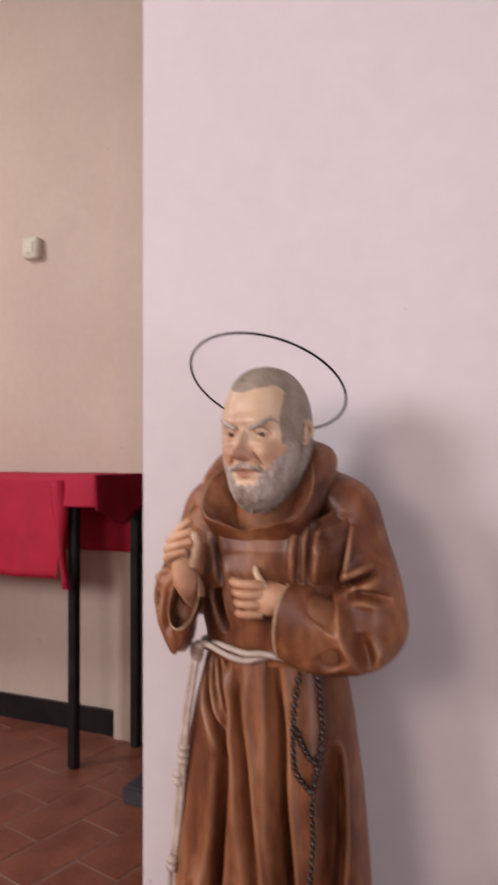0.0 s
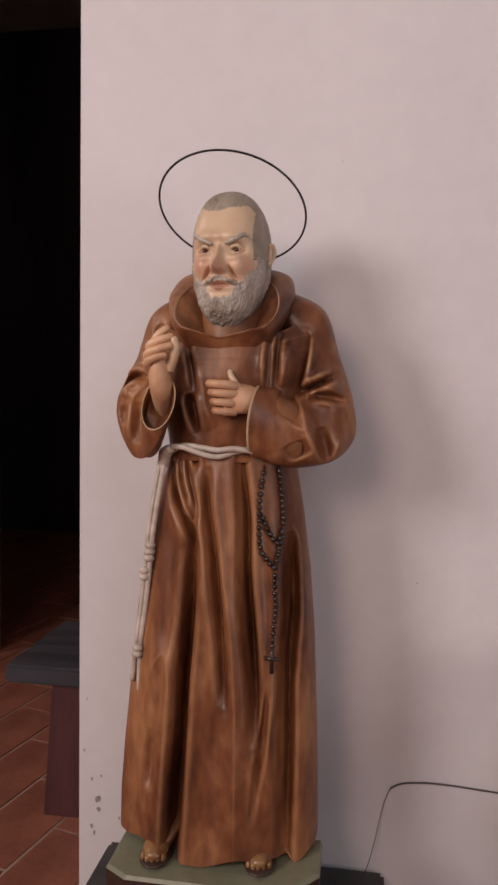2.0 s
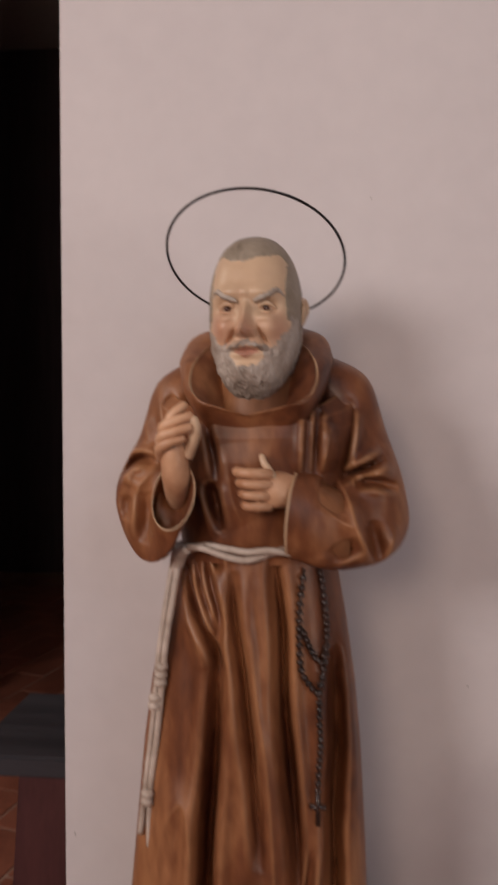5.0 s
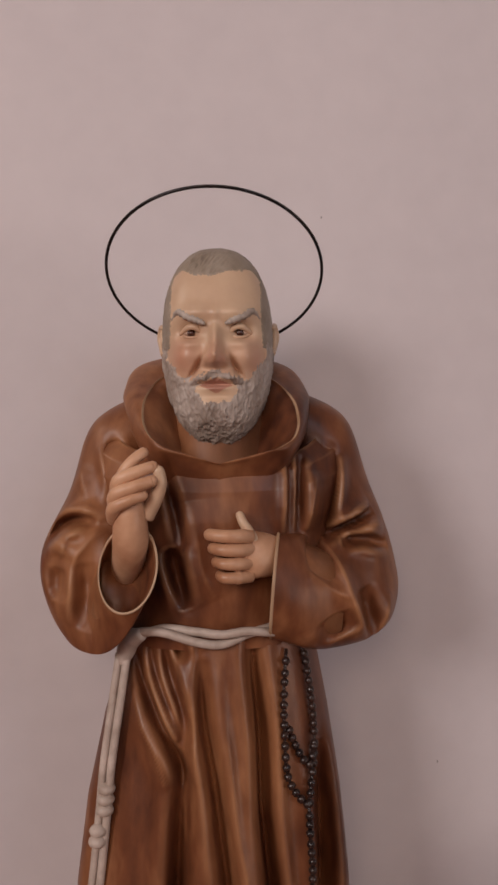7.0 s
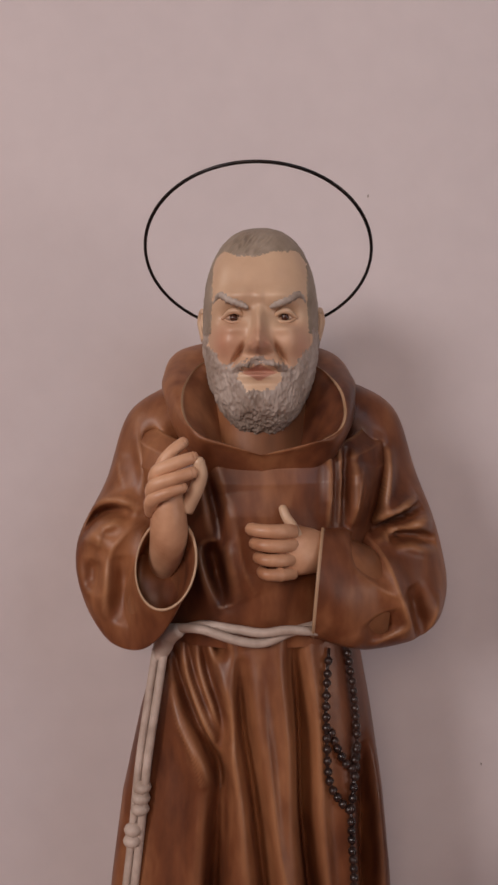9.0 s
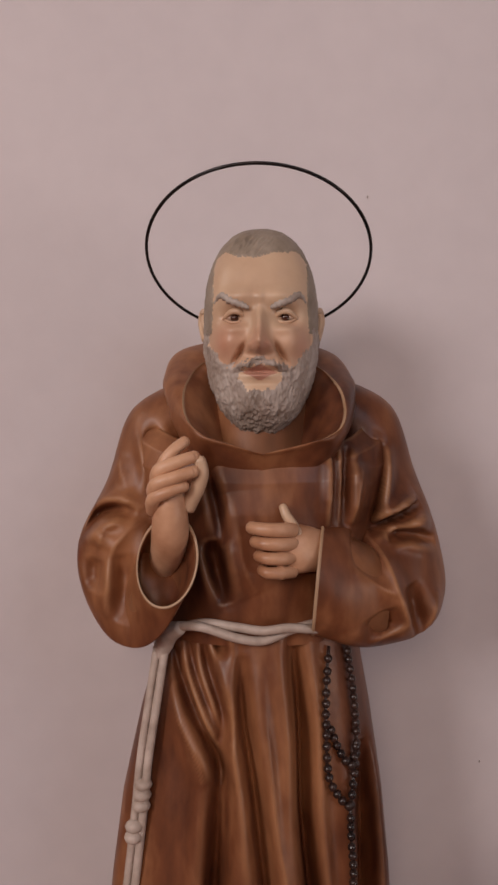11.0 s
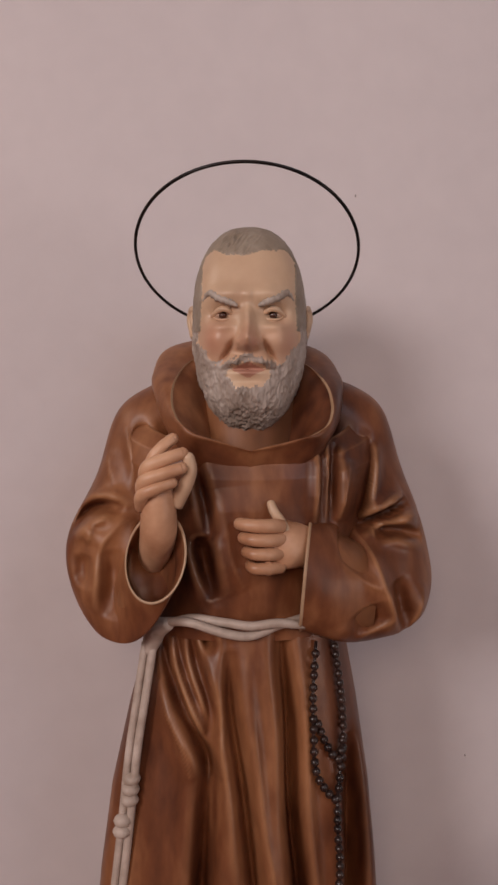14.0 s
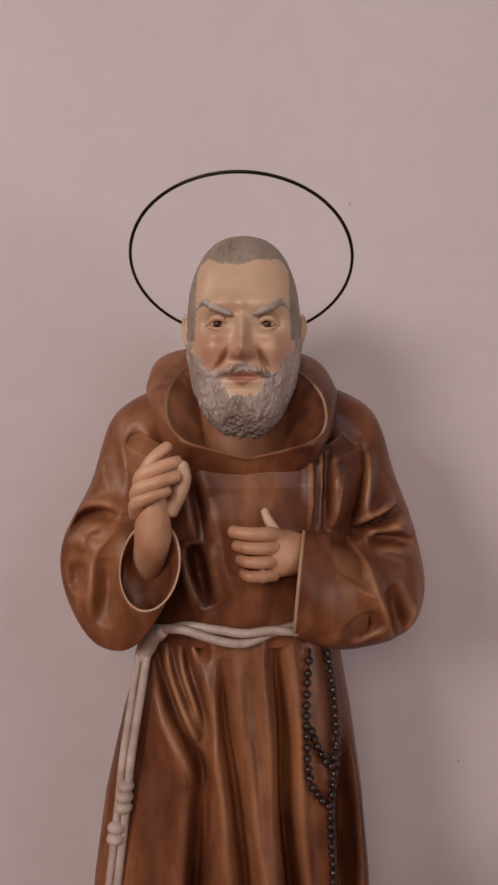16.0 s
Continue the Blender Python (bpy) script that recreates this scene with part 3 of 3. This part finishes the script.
def torso(bm):
    zs = [0.99, 1.03, 1.08, 1.15, 1.21, 1.24, 1.262]
    half = [0.114, 0.118, 0.130, 0.150, 0.160, 0.155, 0.134]
    deep = [0.092, 0.100, 0.106, 0.109, 0.108, 0.104, 0.094]
    rows, n, start = [], 300, len(bm.verts)
    for z in np.linspace(0.99, 1.262, 100):
        h, d = np.interp(z, zs, half), np.interp(z, zs, deep)
        row = []
        for k in range(n):
            a = 2 * math.pi * k / n
            ca, sa = math.cos(a), math.sin(a)
            low = 0.060 * max(-sa, 0) * min(max((z - 1.12) / 0.14, 0), 1)
            swell = 0.004 * noise.noise(Vector((ca * 3, z * 12, sa * 2)))
            row.append(W(CX + (h + swell) * ca, CY + (d + swell) * sa, z - low))
        rows.append(row)
    for h, d, z in ((0.095, 0.070, 1.195), (0.075, 0.062, 1.17), (0.065, 0.055, 1.13)):
        rows.append([W(CX + h * math.cos(2 * math.pi * k / n), CY - 0.02 + d * math.sin(2 * math.pi * k / n), z) for k in range(n)])
    grid(bm, rows, 0, True, (False, True))
    carve(bm, start, TORSO_FOLDS)


RAISED = (  # rings of the raised arm's sleeve: middle, half axis on its outer side, half axis to the back
    ((0.300, -0.185, 1.262), (-0.022, 0, 0.030), (0, 0.045, 0)), ((0.262, -0.185, 1.228), (-0.040, 0, 0.028), (0, 0.050, 0)),
    ((0.245, -0.190, 1.165), (-0.053, 0, 0.010), (0, 0.052, 0)), ((0.222, -0.200, 1.102), (-0.061, 0, -0.002), (0, 0.054, 0)),
    ((0.226, -0.215, 1.066), (-0.056, 0, -0.032), (-0.010, 0.055, 0.012)), ((0.241, -0.245, 1.048), (-0.040, 0.004, -0.054), (-0.022, 0.045, 0.020)),
    ((0.254, -0.280, 1.062), (-0.024, 0, -0.050), (-0.026, 0.036, 0.022)), ((0.267, -0.308, 1.090), (-0.012, -0.012, -0.045), (-0.030, 0.016, 0.010)),
)
LAID = (  # the same for the arm laid across the body
    ((0.455, -0.185, 1.266), (0.022, 0, 0.032), (0, 0.045, 0)), ((0.505, -0.185, 1.231), (0.038, 0, 0.030), (0, 0.050, 0)),
    ((0.517, -0.190, 1.168), (0.055, 0, 0.012), (0, 0.053, 0)), ((0.538, -0.200, 1.102), (0.060, 0, -0.006), (0, 0.055, 0)),
    ((0.540, -0.215, 1.074), (0.062, 0, -0.036), (0.012, 0.055, 0.012)), ((0.523, -0.242, 1.052), (0.043, 0.006, -0.059), (0.020, 0.050, 0.010)),
    ((0.486, -0.260, 1.049), (0.009, 0, -0.068), (0.022, 0.050, 0)), ((0.438, -0.272, 1.063), (-0.006, 0, -0.063), (0.010, 0.047, 0)),
)


def sleeve(bm, rings, folds):
    """A wide sleeve with its cuff: smooth rings, pressed folds, a thick rim and a hollow inside."""
    n, start = 128, len(bm.verts)
    mids, outs, backs = (smooth_path([r[i] for r in rings], 18) for i in range(3))
    rows = []
    for i, (c, o, b) in enumerate(zip(mids, outs, backs)):
        s = i / (len(mids) - 1)
        row = []
        for k in range(n):
            a = 2 * math.pi * k / n
            q = Vector((s * 5, math.cos(a) * 1.3 + rings[0][0][0] * 9, math.sin(a) * 1.3))
            swell = 1 + 0.09 * noise.noise(q) * min(s / 0.15, 1) * min((1 - s) / 0.12, 1)
            p = c + (o * math.cos(a) + b * math.sin(a)) * swell
            row.append(W(p.x, p.y, p.z))
        rows.append(row)
    vs = grid(bm, rows, 0, True, (True, False))
    inner = [v for row in vs[2:-2] for v in row]
    for _ in range(14):
        bmesh.ops.smooth_vert(bm, verts=inner, factor=0.5, use_axis_x=True, use_axis_y=True, use_axis_z=True)
    carve(bm, start, folds)
    last = [v.co.copy() for v in vs[-1]]
    mid = sum(last, Vector()) / n
    back = (sum((v.co for v in vs[-8]), Vector()) / n - mid).normalized()
    rows = [last, [mid + (p - mid) * 1.025 - back * 0.0010 for p in last], [mid + (p - mid) * 1.0 - back * 0.0020 for p in last], [mid + (p - mid) * 0.955 - back * 0.0006 for p in last]]
    grid(bm, rows, 1, True)
    rows = [rows[-1], [mid + (p - mid) * 0.90 + back * 0.016 for p in last], [mid + (p - mid) * 0.74 + back * 0.045 for p in last]]
    grid(bm, rows, 0, True, (False, True))


def hood(bm):
    """The cowl: a turned collar with a thin rim, open at the throat, that widens to a corner on each shoulder."""
    rim = [(0, -0.305, 1.203), (0.040, -0.305, 1.214), (0.067, -0.301, 1.223), (0.083, -0.290, 1.236), (0.0905, -0.268, 1.259), (0.086, -0.238, 1.287), (0.062, -0.192, 1.316), (0, -0.160, 1.332)]
    fall = [(0, -0.300, 1.196), (0.045, -0.301, 1.205), (0.077, -0.293, 1.213), (0.099, -0.262, 1.232), (0.110, -0.235, 1.262), (0.1145, -0.205, 1.292), (0.093, -0.160, 1.331), (0, -0.125, 1.352)]
    shift = lambda loop, s, dy, dz: [(x * s, CY - 0.03 + (y - CY + 0.03) * s + dy, z + dz) for x, y, z in loop]
    blend = lambda p, q, t, lift: [tuple(a + (b - a) * t + l for a, b, l in zip(u, v, (0.002 * lift, -0.006 * lift, 0.004 * lift))) for u, v in zip(p, q)]
    half = [shift(rim, 0.40, 0.004, -0.060), shift(rim, 0.62, 0.004, -0.024), shift(rim, 0.80, 0.002, -0.007), shift(rim, 0.955, 0, -0.003), rim, shift(rim, 1.03, -0.001, 0.0005), blend(rim, fall, 0.5, 1), fall, shift(fall, 0.80, 0.01, -0.040)]
    loops = []
    for h in half:
        whole = h + [(-x, y, z) for x, y, z in h[-2:0:-1]] + [h[0]]
        loops.append([W(CX - 0.001 - 0.006 * bump(p.x, 0, 0.03) * (p.y < -0.26) + p.x, p.y, p.z) for p in smooth_path(whole, 12)[:-1]])
    runs = [smooth_path([loop[k] for loop in loops], 5) for k in range(len(loops[0]))]
    crease = lambda k, i: 0.0008 * noise.noise(Vector((k * 0.10, i * 0.10, 3.0)))
    rows = [[run[i] + Vector((0, 0, crease(k, i))) for k, run in enumerate(runs)] for i in range(len(runs[0]))]
    grid(bm, rows[:20], 0, True)
    grid(bm, rows[19:25], 1, True)
    grid(bm, rows[24:], 0, True)


def head(bm):
    n, m = 400, 340
    c = Vector((0.377, -0.222, 1.352))
    turned = Matrix.Rotation(math.radians(-7), 3, "Z")
    put = lambda p: W(*(c + turned @ p))
    rows = []
    for j in range(1, m):
        el = math.pi * (j / m - 0.5)
        row = []
        for k in range(n):
            a = 2 * math.pi * k / n
            d = Vector((math.sin(a) * math.cos(el), -math.cos(a) * math.cos(el), math.sin(el)))
            hz = 0.113 if d.z > 0 else 0.131
            e = 2.25 + 0.13 * min(max(d.z * 2 + 0.5, 0), 1)
            q = (abs(d.x) ** e + abs(d.y) ** e + abs(d.z) ** e) ** (-1 / e)
            x, y, z = 0.0665 * d.x * q, (0.078 if d.y < 0 else 0.092) * d.y * q, hz * d.z * q
            if z < -0.03:                                  # jaw and beard taper
                t = (-0.03 - z) / 0.105
                x *= 1 - 0.12 * t ** 1.8
                y = y * (1 - 0.18 * t) - 0.016 * t
            front = max(-d.y, 0)
            if d.y < 0.1:
                f = min(max((0.1 - d.y) / 0.4, 0), 1)
                ax = abs(x)
                push = 0.0
                push += 0.008 * bump(z, 0.023, 0.010) * bump(ax, 0.026, 0.022)            # brow
                push -= 0.012 * bump(z, 0.002, 0.010) * bump(ax, 0.029, 0.014)            # socket
                push -= 0.004 * bump(z, 0.012, 0.007) * bump(ax, 0.0, 0.010)               # bridge dip
                push += 0.006 * bump(z, -0.012, 0.006) * bump(ax, 0.030, 0.013)            # bag under the eye
                push += 0.009 * bump(z, -0.026, 0.014) * bump(ax, 0.036, 0.013)            # cheek
                push -= 0.013 * bump(z, -0.034 - 1.3 * (ax - 0.019), 0.005) * bump(ax, 0.022, 0.008)  # crease beside the nose
                ridge = min(max((0.020 - z) / 0.05, 0), 1) if z > -0.036 else max(1 - (-0.036 - z) / 0.006, 0)
                push += (0.004 + 0.021 * ridge ** 1.5) * bump(ax, 0, 0.0052 + 0.0030 * ridge) * (1 if z < 0.02 else bump(z, 0.02, 0.01)) * (z > -0.045)
                push += 0.012 * bump(z, -0.0275, 0.009) * bump(ax, 0.0, 0.0088)              # tip
                push += 0.010 * bump(z, -0.031, 0.0060) * bump(ax, 0.0112, 0.0042)            # wings
                push += 0.008 * bump(z, -0.050, 0.006) * bump(ax, 0.012, 0.014)            # moustache
                push -= 0.007 * bump(z, -0.058, 0.0022) * bump(ax, 0.0, 0.022)             # mouth
                push += 0.004 * bump(z, -0.063, 0.003) * bump(ax, 0.0, 0.012)              # lip
                push -= 0.003 * bump(z, -0.072, 0.004) * bump(ax, 0.0, 0.016)
                push += 0.010 * bump(z, -0.092, 0.020) * bump(ax, 0.0, 0.035)              # chin beard
                y -= push * f
            p = Vector((x, y, z))
            if is_beard(p) and not is_lip(p):
                q3 = Vector((x * 120, y * 120, z * 55))
                p += p.normalized() * (0.0024 * noise.noise(q3) - 0.0030 * abs(noise.noise(q3 * 1.7)) + 0.0012 * noise.noise(q3 * 4) + 0.0016)
            elif is_hair(p):
                tuft = bump(x, -0.014, 0.024) * bump(z, 0.082, 0.014) * (y < 0)
                comb = noise.noise(Vector(((x - 0.6 * z) * 170, y * 50, (z + 0.6 * x) * 45)))
                p += p.normalized() * (0.0010 + 0.0006 * noise.noise(p * 160) + 0.0042 * tuft * (0.6 - 1.6 * abs(comb)))
            row.append(p)
        rows.append(row)
    out = [[put(p) for p in row] for row in rows]
    back = turned.inverted()

    def pick(a, b):
        p = back @ ((a + b) / 2 / K + Vector((0, 0, FZ)) - c)
        if is_lip(p):
            return 6
        if is_beard(p):
            return 4
        if is_hair(p):
            return 3
        return 2
    grid(bm, out, pick, True, (True, True))
    for s in (-1, 1):
        e = lambda x, y, z: put(Vector((s * x, y, z)))
        blob(bm, e(0.0285, -0.0590, 0.0020), (0.0104 * K, 0.009 * K, 0.0046 * K), 7, 16)
        blob(bm, e(0.0280, -0.0663, 0.0016), (0.0046 * K, 0.0028 * K, 0.0046 * K), 8, 12)
        tube(bm, [e(0.0155, -0.066, 0.0005), e(0.022, -0.0710, 0.0066), e(0.031, -0.0690, 0.0074), e(0.041, -0.060, 0.001)], [0.0020 * K, 0.0035 * K, 0.0036 * K, 0.0018 * K], 2, 8, 6)
        tube(bm, [e(0.0165, -0.066, 0.000), e(0.023, -0.069, -0.0035), e(0.032, -0.067, -0.0035), e(0.040, -0.060, 0.001)], [0.001 * K, 0.0016 * K, 0.0016 * K, 0.001 * K], 2, 8, 6)
        tube(bm, [e(0.0115, -0.080, 0.0095), e(0.019, -0.0795, 0.0130), e(0.032, -0.0755, 0.0190), e(0.043, -0.0670, 0.0255), e(0.051, -0.054, 0.0170)], [0.0016 * K, 0.0036 * K, 0.0043 * K, 0.0036 * K, 0.0012 * K], 5, 10, 7, (True, True), lambda u, a: 1 + 0.25 * math.sin(u * 60 + a))
        # ear
        turn = Matrix.Rotation(s * 0.45, 3, "Z") @ Matrix.Rotation(s * 0.12, 3, "Y")
        blob(bm, e(0.0650, 0.010, 0.004), (0.0055 * K, 0.013 * K, 0.018 * K), 2, 16, turn)
        tube(bm, [e(0.0675, -0.004, -0.011), e(0.0675, 0.002, -0.013), e(0.0705, 0.014, -0.002), e(0.0730, 0.019, 0.010), e(0.0705, 0.013, 0.022), e(0.067, 0.002, 0.019)], [0.003 * K, 0.004 * K, 0.0042 * K, 0.0042 * K, 0.004 * K, 0.003 * K], 2, 8, 6)
    # neck
    tube(bm, [W(CX, -0.20, 1.17), W(CX, -0.21, 1.30)], [0.062 * K, 0.054 * K], 0, 20, 4)


def is_lip(p):
    return abs(p.x) < 0.019 - abs(p.z + 0.0600 - 0.06 * abs(p.x)) * 2.2 and p.y < -0.05


def is_beard(p):
    """Where the beard grows on the head."""
    p = p + Vector((0, 0, 0.0035 * noise.noise(p * 330) + 0.0045 * noise.noise(p * 110)))
    ax = abs(p.x)
    if p.y > 0.028:
        return False
    if p.z < -0.079 + 0.008 * (ax > 0.02):
        return True
    if ax > 0.0565 and -0.045 < p.y and p.z < -0.010:
        return True
    edge = np.interp(ax, [0.014, 0.024, 0.042, 0.058], [-0.079, -0.066, -0.046, -0.026])
    if 0.024 < ax < 0.036 and -0.074 < p.z < -0.051:
        return True
    return p.z < edge or (-0.0505 < p.z + 0.30 * ax < -0.0420 and ax < 0.032)


def is_hair(p):
    """Where the cropped hair lies."""
    p = p + Vector((0.0012 * noise.noise(p * 260), 0, 0.0015 * noise.noise(p * 240)))
    ax = abs(p.x)
    if p.y < -0.012:
        line = 0.068 + 0.006 * bump(p.x, 0.018, 0.012) + 0.010 * bump(ax, 0.040, 0.012)
        return p.z > line - 0.9 * max(ax - 0.047, 0) or (ax > 0.0525 + 0.06 * max(0.02 - p.z, 0) and p.z > -0.014)
    return p.z > -0.055


def finger(bm, pts, r, mat=9):
    tube(bm, [W(*p) for p in pts], [r * K * f for f in np.linspace(1.08, 0.82, len(pts))], mat, 12, 6)
    blob(bm, W(*pts[-1]), [r * 0.84 * K] * 3, mat, 10)


def raised_palm(bm):
    """The raised hand, with two fingers up and the others half closed."""
    tube(bm, [W(0.262, -0.230, 1.070), W(0.268, -0.276, 1.098), W(0.271, -0.306, 1.122), W(0.271, -0.318, 1.148), W(0.271, -0.322, 1.168)], [0.021 * K, 0.023 * K, 0.0235 * K, 0.0215 * K, 0.016 * K], 9, 24, 6, (True, True), None, 0.85)
    finger(bm, [(0.262, -0.318, 1.172), (0.265, -0.328, 1.194), (0.275, -0.330, 1.208), (0.286, -0.326, 1.217)], 0.0074)
    finger(bm, [(0.259, -0.318, 1.170), (0.260, -0.337, 1.187), (0.278, -0.342, 1.196), (0.296, -0.338, 1.202)], 0.0078)
    finger(bm, [(0.256, -0.318, 1.158), (0.257, -0.339, 1.173), (0.276, -0.345, 1.181), (0.295, -0.342, 1.187)], 0.0078)
    finger(bm, [(0.254, -0.318, 1.146), (0.255, -0.337, 1.159), (0.270, -0.344, 1.167), (0.285, -0.340, 1.172)], 0.0074)
    finger(bm, [(0.289, -0.318, 1.148), (0.299, -0.328, 1.168), (0.304, -0.334, 1.184), (0.302, -0.337, 1.197)], 0.0080, 10)


def laid_fist(bm):
    """The other palm, closed before the chest."""
    tube(bm, [W(0.455, -0.265, 1.094), W(0.432, -0.286, 1.098), W(0.410, -0.299, 1.101), (W(0.388, -0.303, 1.103))], [0.021 * K, 0.024 * K, 0.027 * K, 0.024 * K], 9, 22, 6, (True, True), None, 0.60)
    for k in range(4):
        z = 1.125 - 0.0150 * k
        x = 0.356 + 0.0035 * k
        finger(bm, [(0.402, -0.309, z - 0.002), (0.388, -0.322, z - 0.001), (0.373, -0.326, z), (x + 0.002, -0.316, z + 0.001), (x + 0.004, -0.300, z)], 0.0078 - 0.0004 * k)
        blob(bm, W(0.387, -0.321, z - 0.001), (0.0080 * K, 0.0085 * K, 0.0078 * K), 9, 12)
    finger(bm, [(0.408, -0.304, 1.116), (0.401, -0.309, 1.129), (0.395, -0.309, 1.138), (0.392, -0.306, 1.146)], 0.0058, 10)


def strands(bm, pts, r, turns, mat=11):
    """Two cords twisted about one line."""
    line = smooth_path([W(*p) for p in pts], 10)
    for ph in (0, math.pi):
        q = []
        for i, p in enumerate(line):
            way = (line[min(i + 1, len(line) - 1)] - line[max(i - 1, 0)]).normalized()
            u = way.cross(Vector((0, 1, 0))).normalized()
            v = way.cross(u)
            a = turns * 2 * math.pi * i / len(line) + ph
            q.append(p + (u * math.cos(a) + v * math.sin(a)) * r * K * 1.15)
        tube(bm, q, [r * K] * len(q), mat, 8, 1)


def cords(bm):
    # the belt, twisted once in front
    strands(bm, [(0.262, -0.225, 0.998), (0.275, -0.258, 1.008), (0.305, -0.281, 1.016), (0.340, -0.292, 1.010), (0.370, -0.295, 1.006), (0.400, -0.294, 1.012), (0.432, -0.284, 1.012), (0.47, -0.25, 1.008)], 0.0052, 0.95)
    tube(bm, [W(0.47, -0.25, 1.008), W(0.486, -0.19, 1.005), W(0.44, -0.10, 1.005), W(0.37, -0.085, 1.005), W(0.30, -0.10, 1.005), W(0.255, -0.19, 1.0), W(0.262, -0.225, 0.998)], [0.009 * K] * 7, 11, 8, 5)
    tube(bm, [W(0.282, -0.276, 1.012), W(0.268, -0.262, 1.002), W(0.262, -0.252, 0.986), W(0.258, -0.250, 0.972)], [0.007 * K, 0.012 * K, 0.011 * K, 0.006 * K], 11, 10, 5)
    for dx, dy in ((-0.005, 0.0), (0.004, -0.004)):
        tube(bm, [W(0.260 + dx, -0.250 + dy, 0.985), W(0.250 + dx, -0.254 + dy, 0.92), W(0.241 + dx, -0.254 + dy, 0.86), W(0.235 + dx, -0.252 + dy, 0.80), W(0.226 + dx, -0.248 + dy, 0.72), W(0.216 + dx, -0.246 + dy, 0.64), W(0.211 + dx * 1.6, -0.244 + dy, 0.572 - 4 * max(dx, 0))], [0.0048 * K] * 7, 11, 8, 6)
    for z, x in ((0.832, 0.239), (0.820, 0.238), (0.808, 0.237), (0.785, 0.229), (0.773, 0.228), (0.640, 0.217), (0.628, 0.216)):
        blob(bm, W(x, -0.256, z), (0.0105 * K, 0.010 * K, 0.0075 * K), 11, 12)


def rosary(bm):
    runs = (
        [(0.449, 0.985), (0.444, 0.935), (0.443, 0.890), (0.446, 0.843), (0.461, 0.815), (0.472, 0.805)],
        [(0.472, 0.985), (0.480, 0.927), (0.483, 0.870), (0.476, 0.832), (0.472, 0.805)],
        [(0.446, 0.903), (0.459, 0.870), (0.474, 0.850), (0.483, 0.872)],
        [(0.472, 0.805), (0.472, 0.771), (0.474, 0.733), (0.471, 0.695), (0.470, 0.665)],
    )
    for run in runs:
        line = smooth_path([(x, front_of(x, z) - 0.003, z) for x, z in run], 12)
        walked = 0.0
        for a, b in zip(line, line[1:]):
            walked += (b - a).length
            if walked > 0.0094:
                walked = 0.0
                blob(bm, W(b.x, b.y - 0.002, b.z), (0.0050 * K,) * 3, 12, 8)
        tube(bm, [W(*p) for p in line[::4]], [0.002 * K] * len(line[::4]), 12, 6, 1)
    tube(bm, [W(0.470, front_of(0.470, 0.64) - 0.004, 0.622), W(0.470, front_of(0.470, 0.64) - 0.004, 0.668)], [0.004 * K] * 2, 12, 6, 2)
    tube(bm, [W(0.458, front_of(0.470, 0.64) - 0.004, 0.648), W(0.482, front_of(0.470, 0.64) - 0.004, 0.648)], [0.004 * K] * 2, 12, 6, 2)


def feet(bm):
    for x, y in ((0.266, -0.285), (0.455, -0.272)):
        blob(bm, W(x, y, 0.286), (0.024 * K, 0.040 * K, 0.015 * K), 13, 18)
        for k in range(5):
            blob(bm, W(x - 0.018 + 0.009 * k, y - 0.032 + 0.004 * abs(k - 1.5), 0.281), (0.0055 * K, 0.010 * K, 0.0085 * K), 13, 10)
        blob(bm, W(x, y - 0.004, 0.274), (0.029 * K, 0.047 * K, 0.006 * K), 16, 16)


def statue_base(bm):
    lo, hi, f, b, c = 0.186, 0.560, -0.352, -0.190, 0.042
    ring = [(lo + c, f), (hi - c * 1.4, f), (hi, f + c * 1.6), (hi, b), (lo, b), (lo, f + c * 0.6)]
    rows = []
    for grow, z in ((-0.012, 0.102), (-0.012, 0.16), (-0.004, 0.20), (0.0, 0.21), (0.002, 0.262), (-0.002, 0.268)):
        rows.append([W(x + (grow if x > 0.37 else -grow), y - grow, z) for x, y in ring])
    vs = grid(bm, rows, 15, True, (True, False))
    top = bm.faces.new(vs[-1])
    top.material_index = 14
    for f2 in top.edges:
        for face in f2.link_faces:
            face.material_index = 14


def statue():
    bm = bmesh.new()
    robe_skirt(bm)
    torso(bm)
    sleeve(bm, RAISED, LEFT_FOLDS)
    sleeve(bm, LAID, RIGHT_FOLDS)
    hood(bm)
    head(bm)
    raised_palm(bm)
    laid_fist(bm)
    cords(bm)
    rosary(bm)
    feet(bm)
    mats = [ROBE, EDGE, SKIN, HAIR, BEARD, BROW, LIP, EYEW, IRIS, HAND, SKIN, ROPE, BEADS, BRONZE, GREEN, DKBASE, DKBASE]
    hard = len(bm.faces)
    statue_base(bm)
    me = mesh_of("statue", bm, mats, True)
    for f in list(me.polygons)[hard:]:
        f.use_smooth = False
    ob = new("statue", me)
    tagged(ob, "painted plaster statue of a bearded friar in a brown robe", "statue")


def halo():
    """A thin wire ring, fixed behind the head and leaning forward."""
    bm = bmesh.new()
    c, r, lean = Vector((0.3745, -0.215, 1.4370)), 0.1334, math.radians(58)
    turned = Matrix.Rotation(math.radians(-8), 3, "Z")
    line = []
    for k in range(96):
        a = 2 * math.pi * k / 96
        p = turned @ Vector((r * math.sin(a), -r * math.cos(a) * math.sin(lean), r * math.cos(a) * math.cos(lean)))
        line.append(W(*(c + p)))
    line.append(line[0])
    tube(bm, line, [0.0016 * K * 1.25] * len(line), 0, 8, 1, (False, False))
    ob = new("halo", mesh_of("halo", bm, WIRE))
    tagged(ob, "thin black wire halo ring behind the statue's head", "halo")


pedestal()
statue()
halo()
table()
wall_switch()
bench()
cable()
paint_chips()
flowers()
floor_tiles()
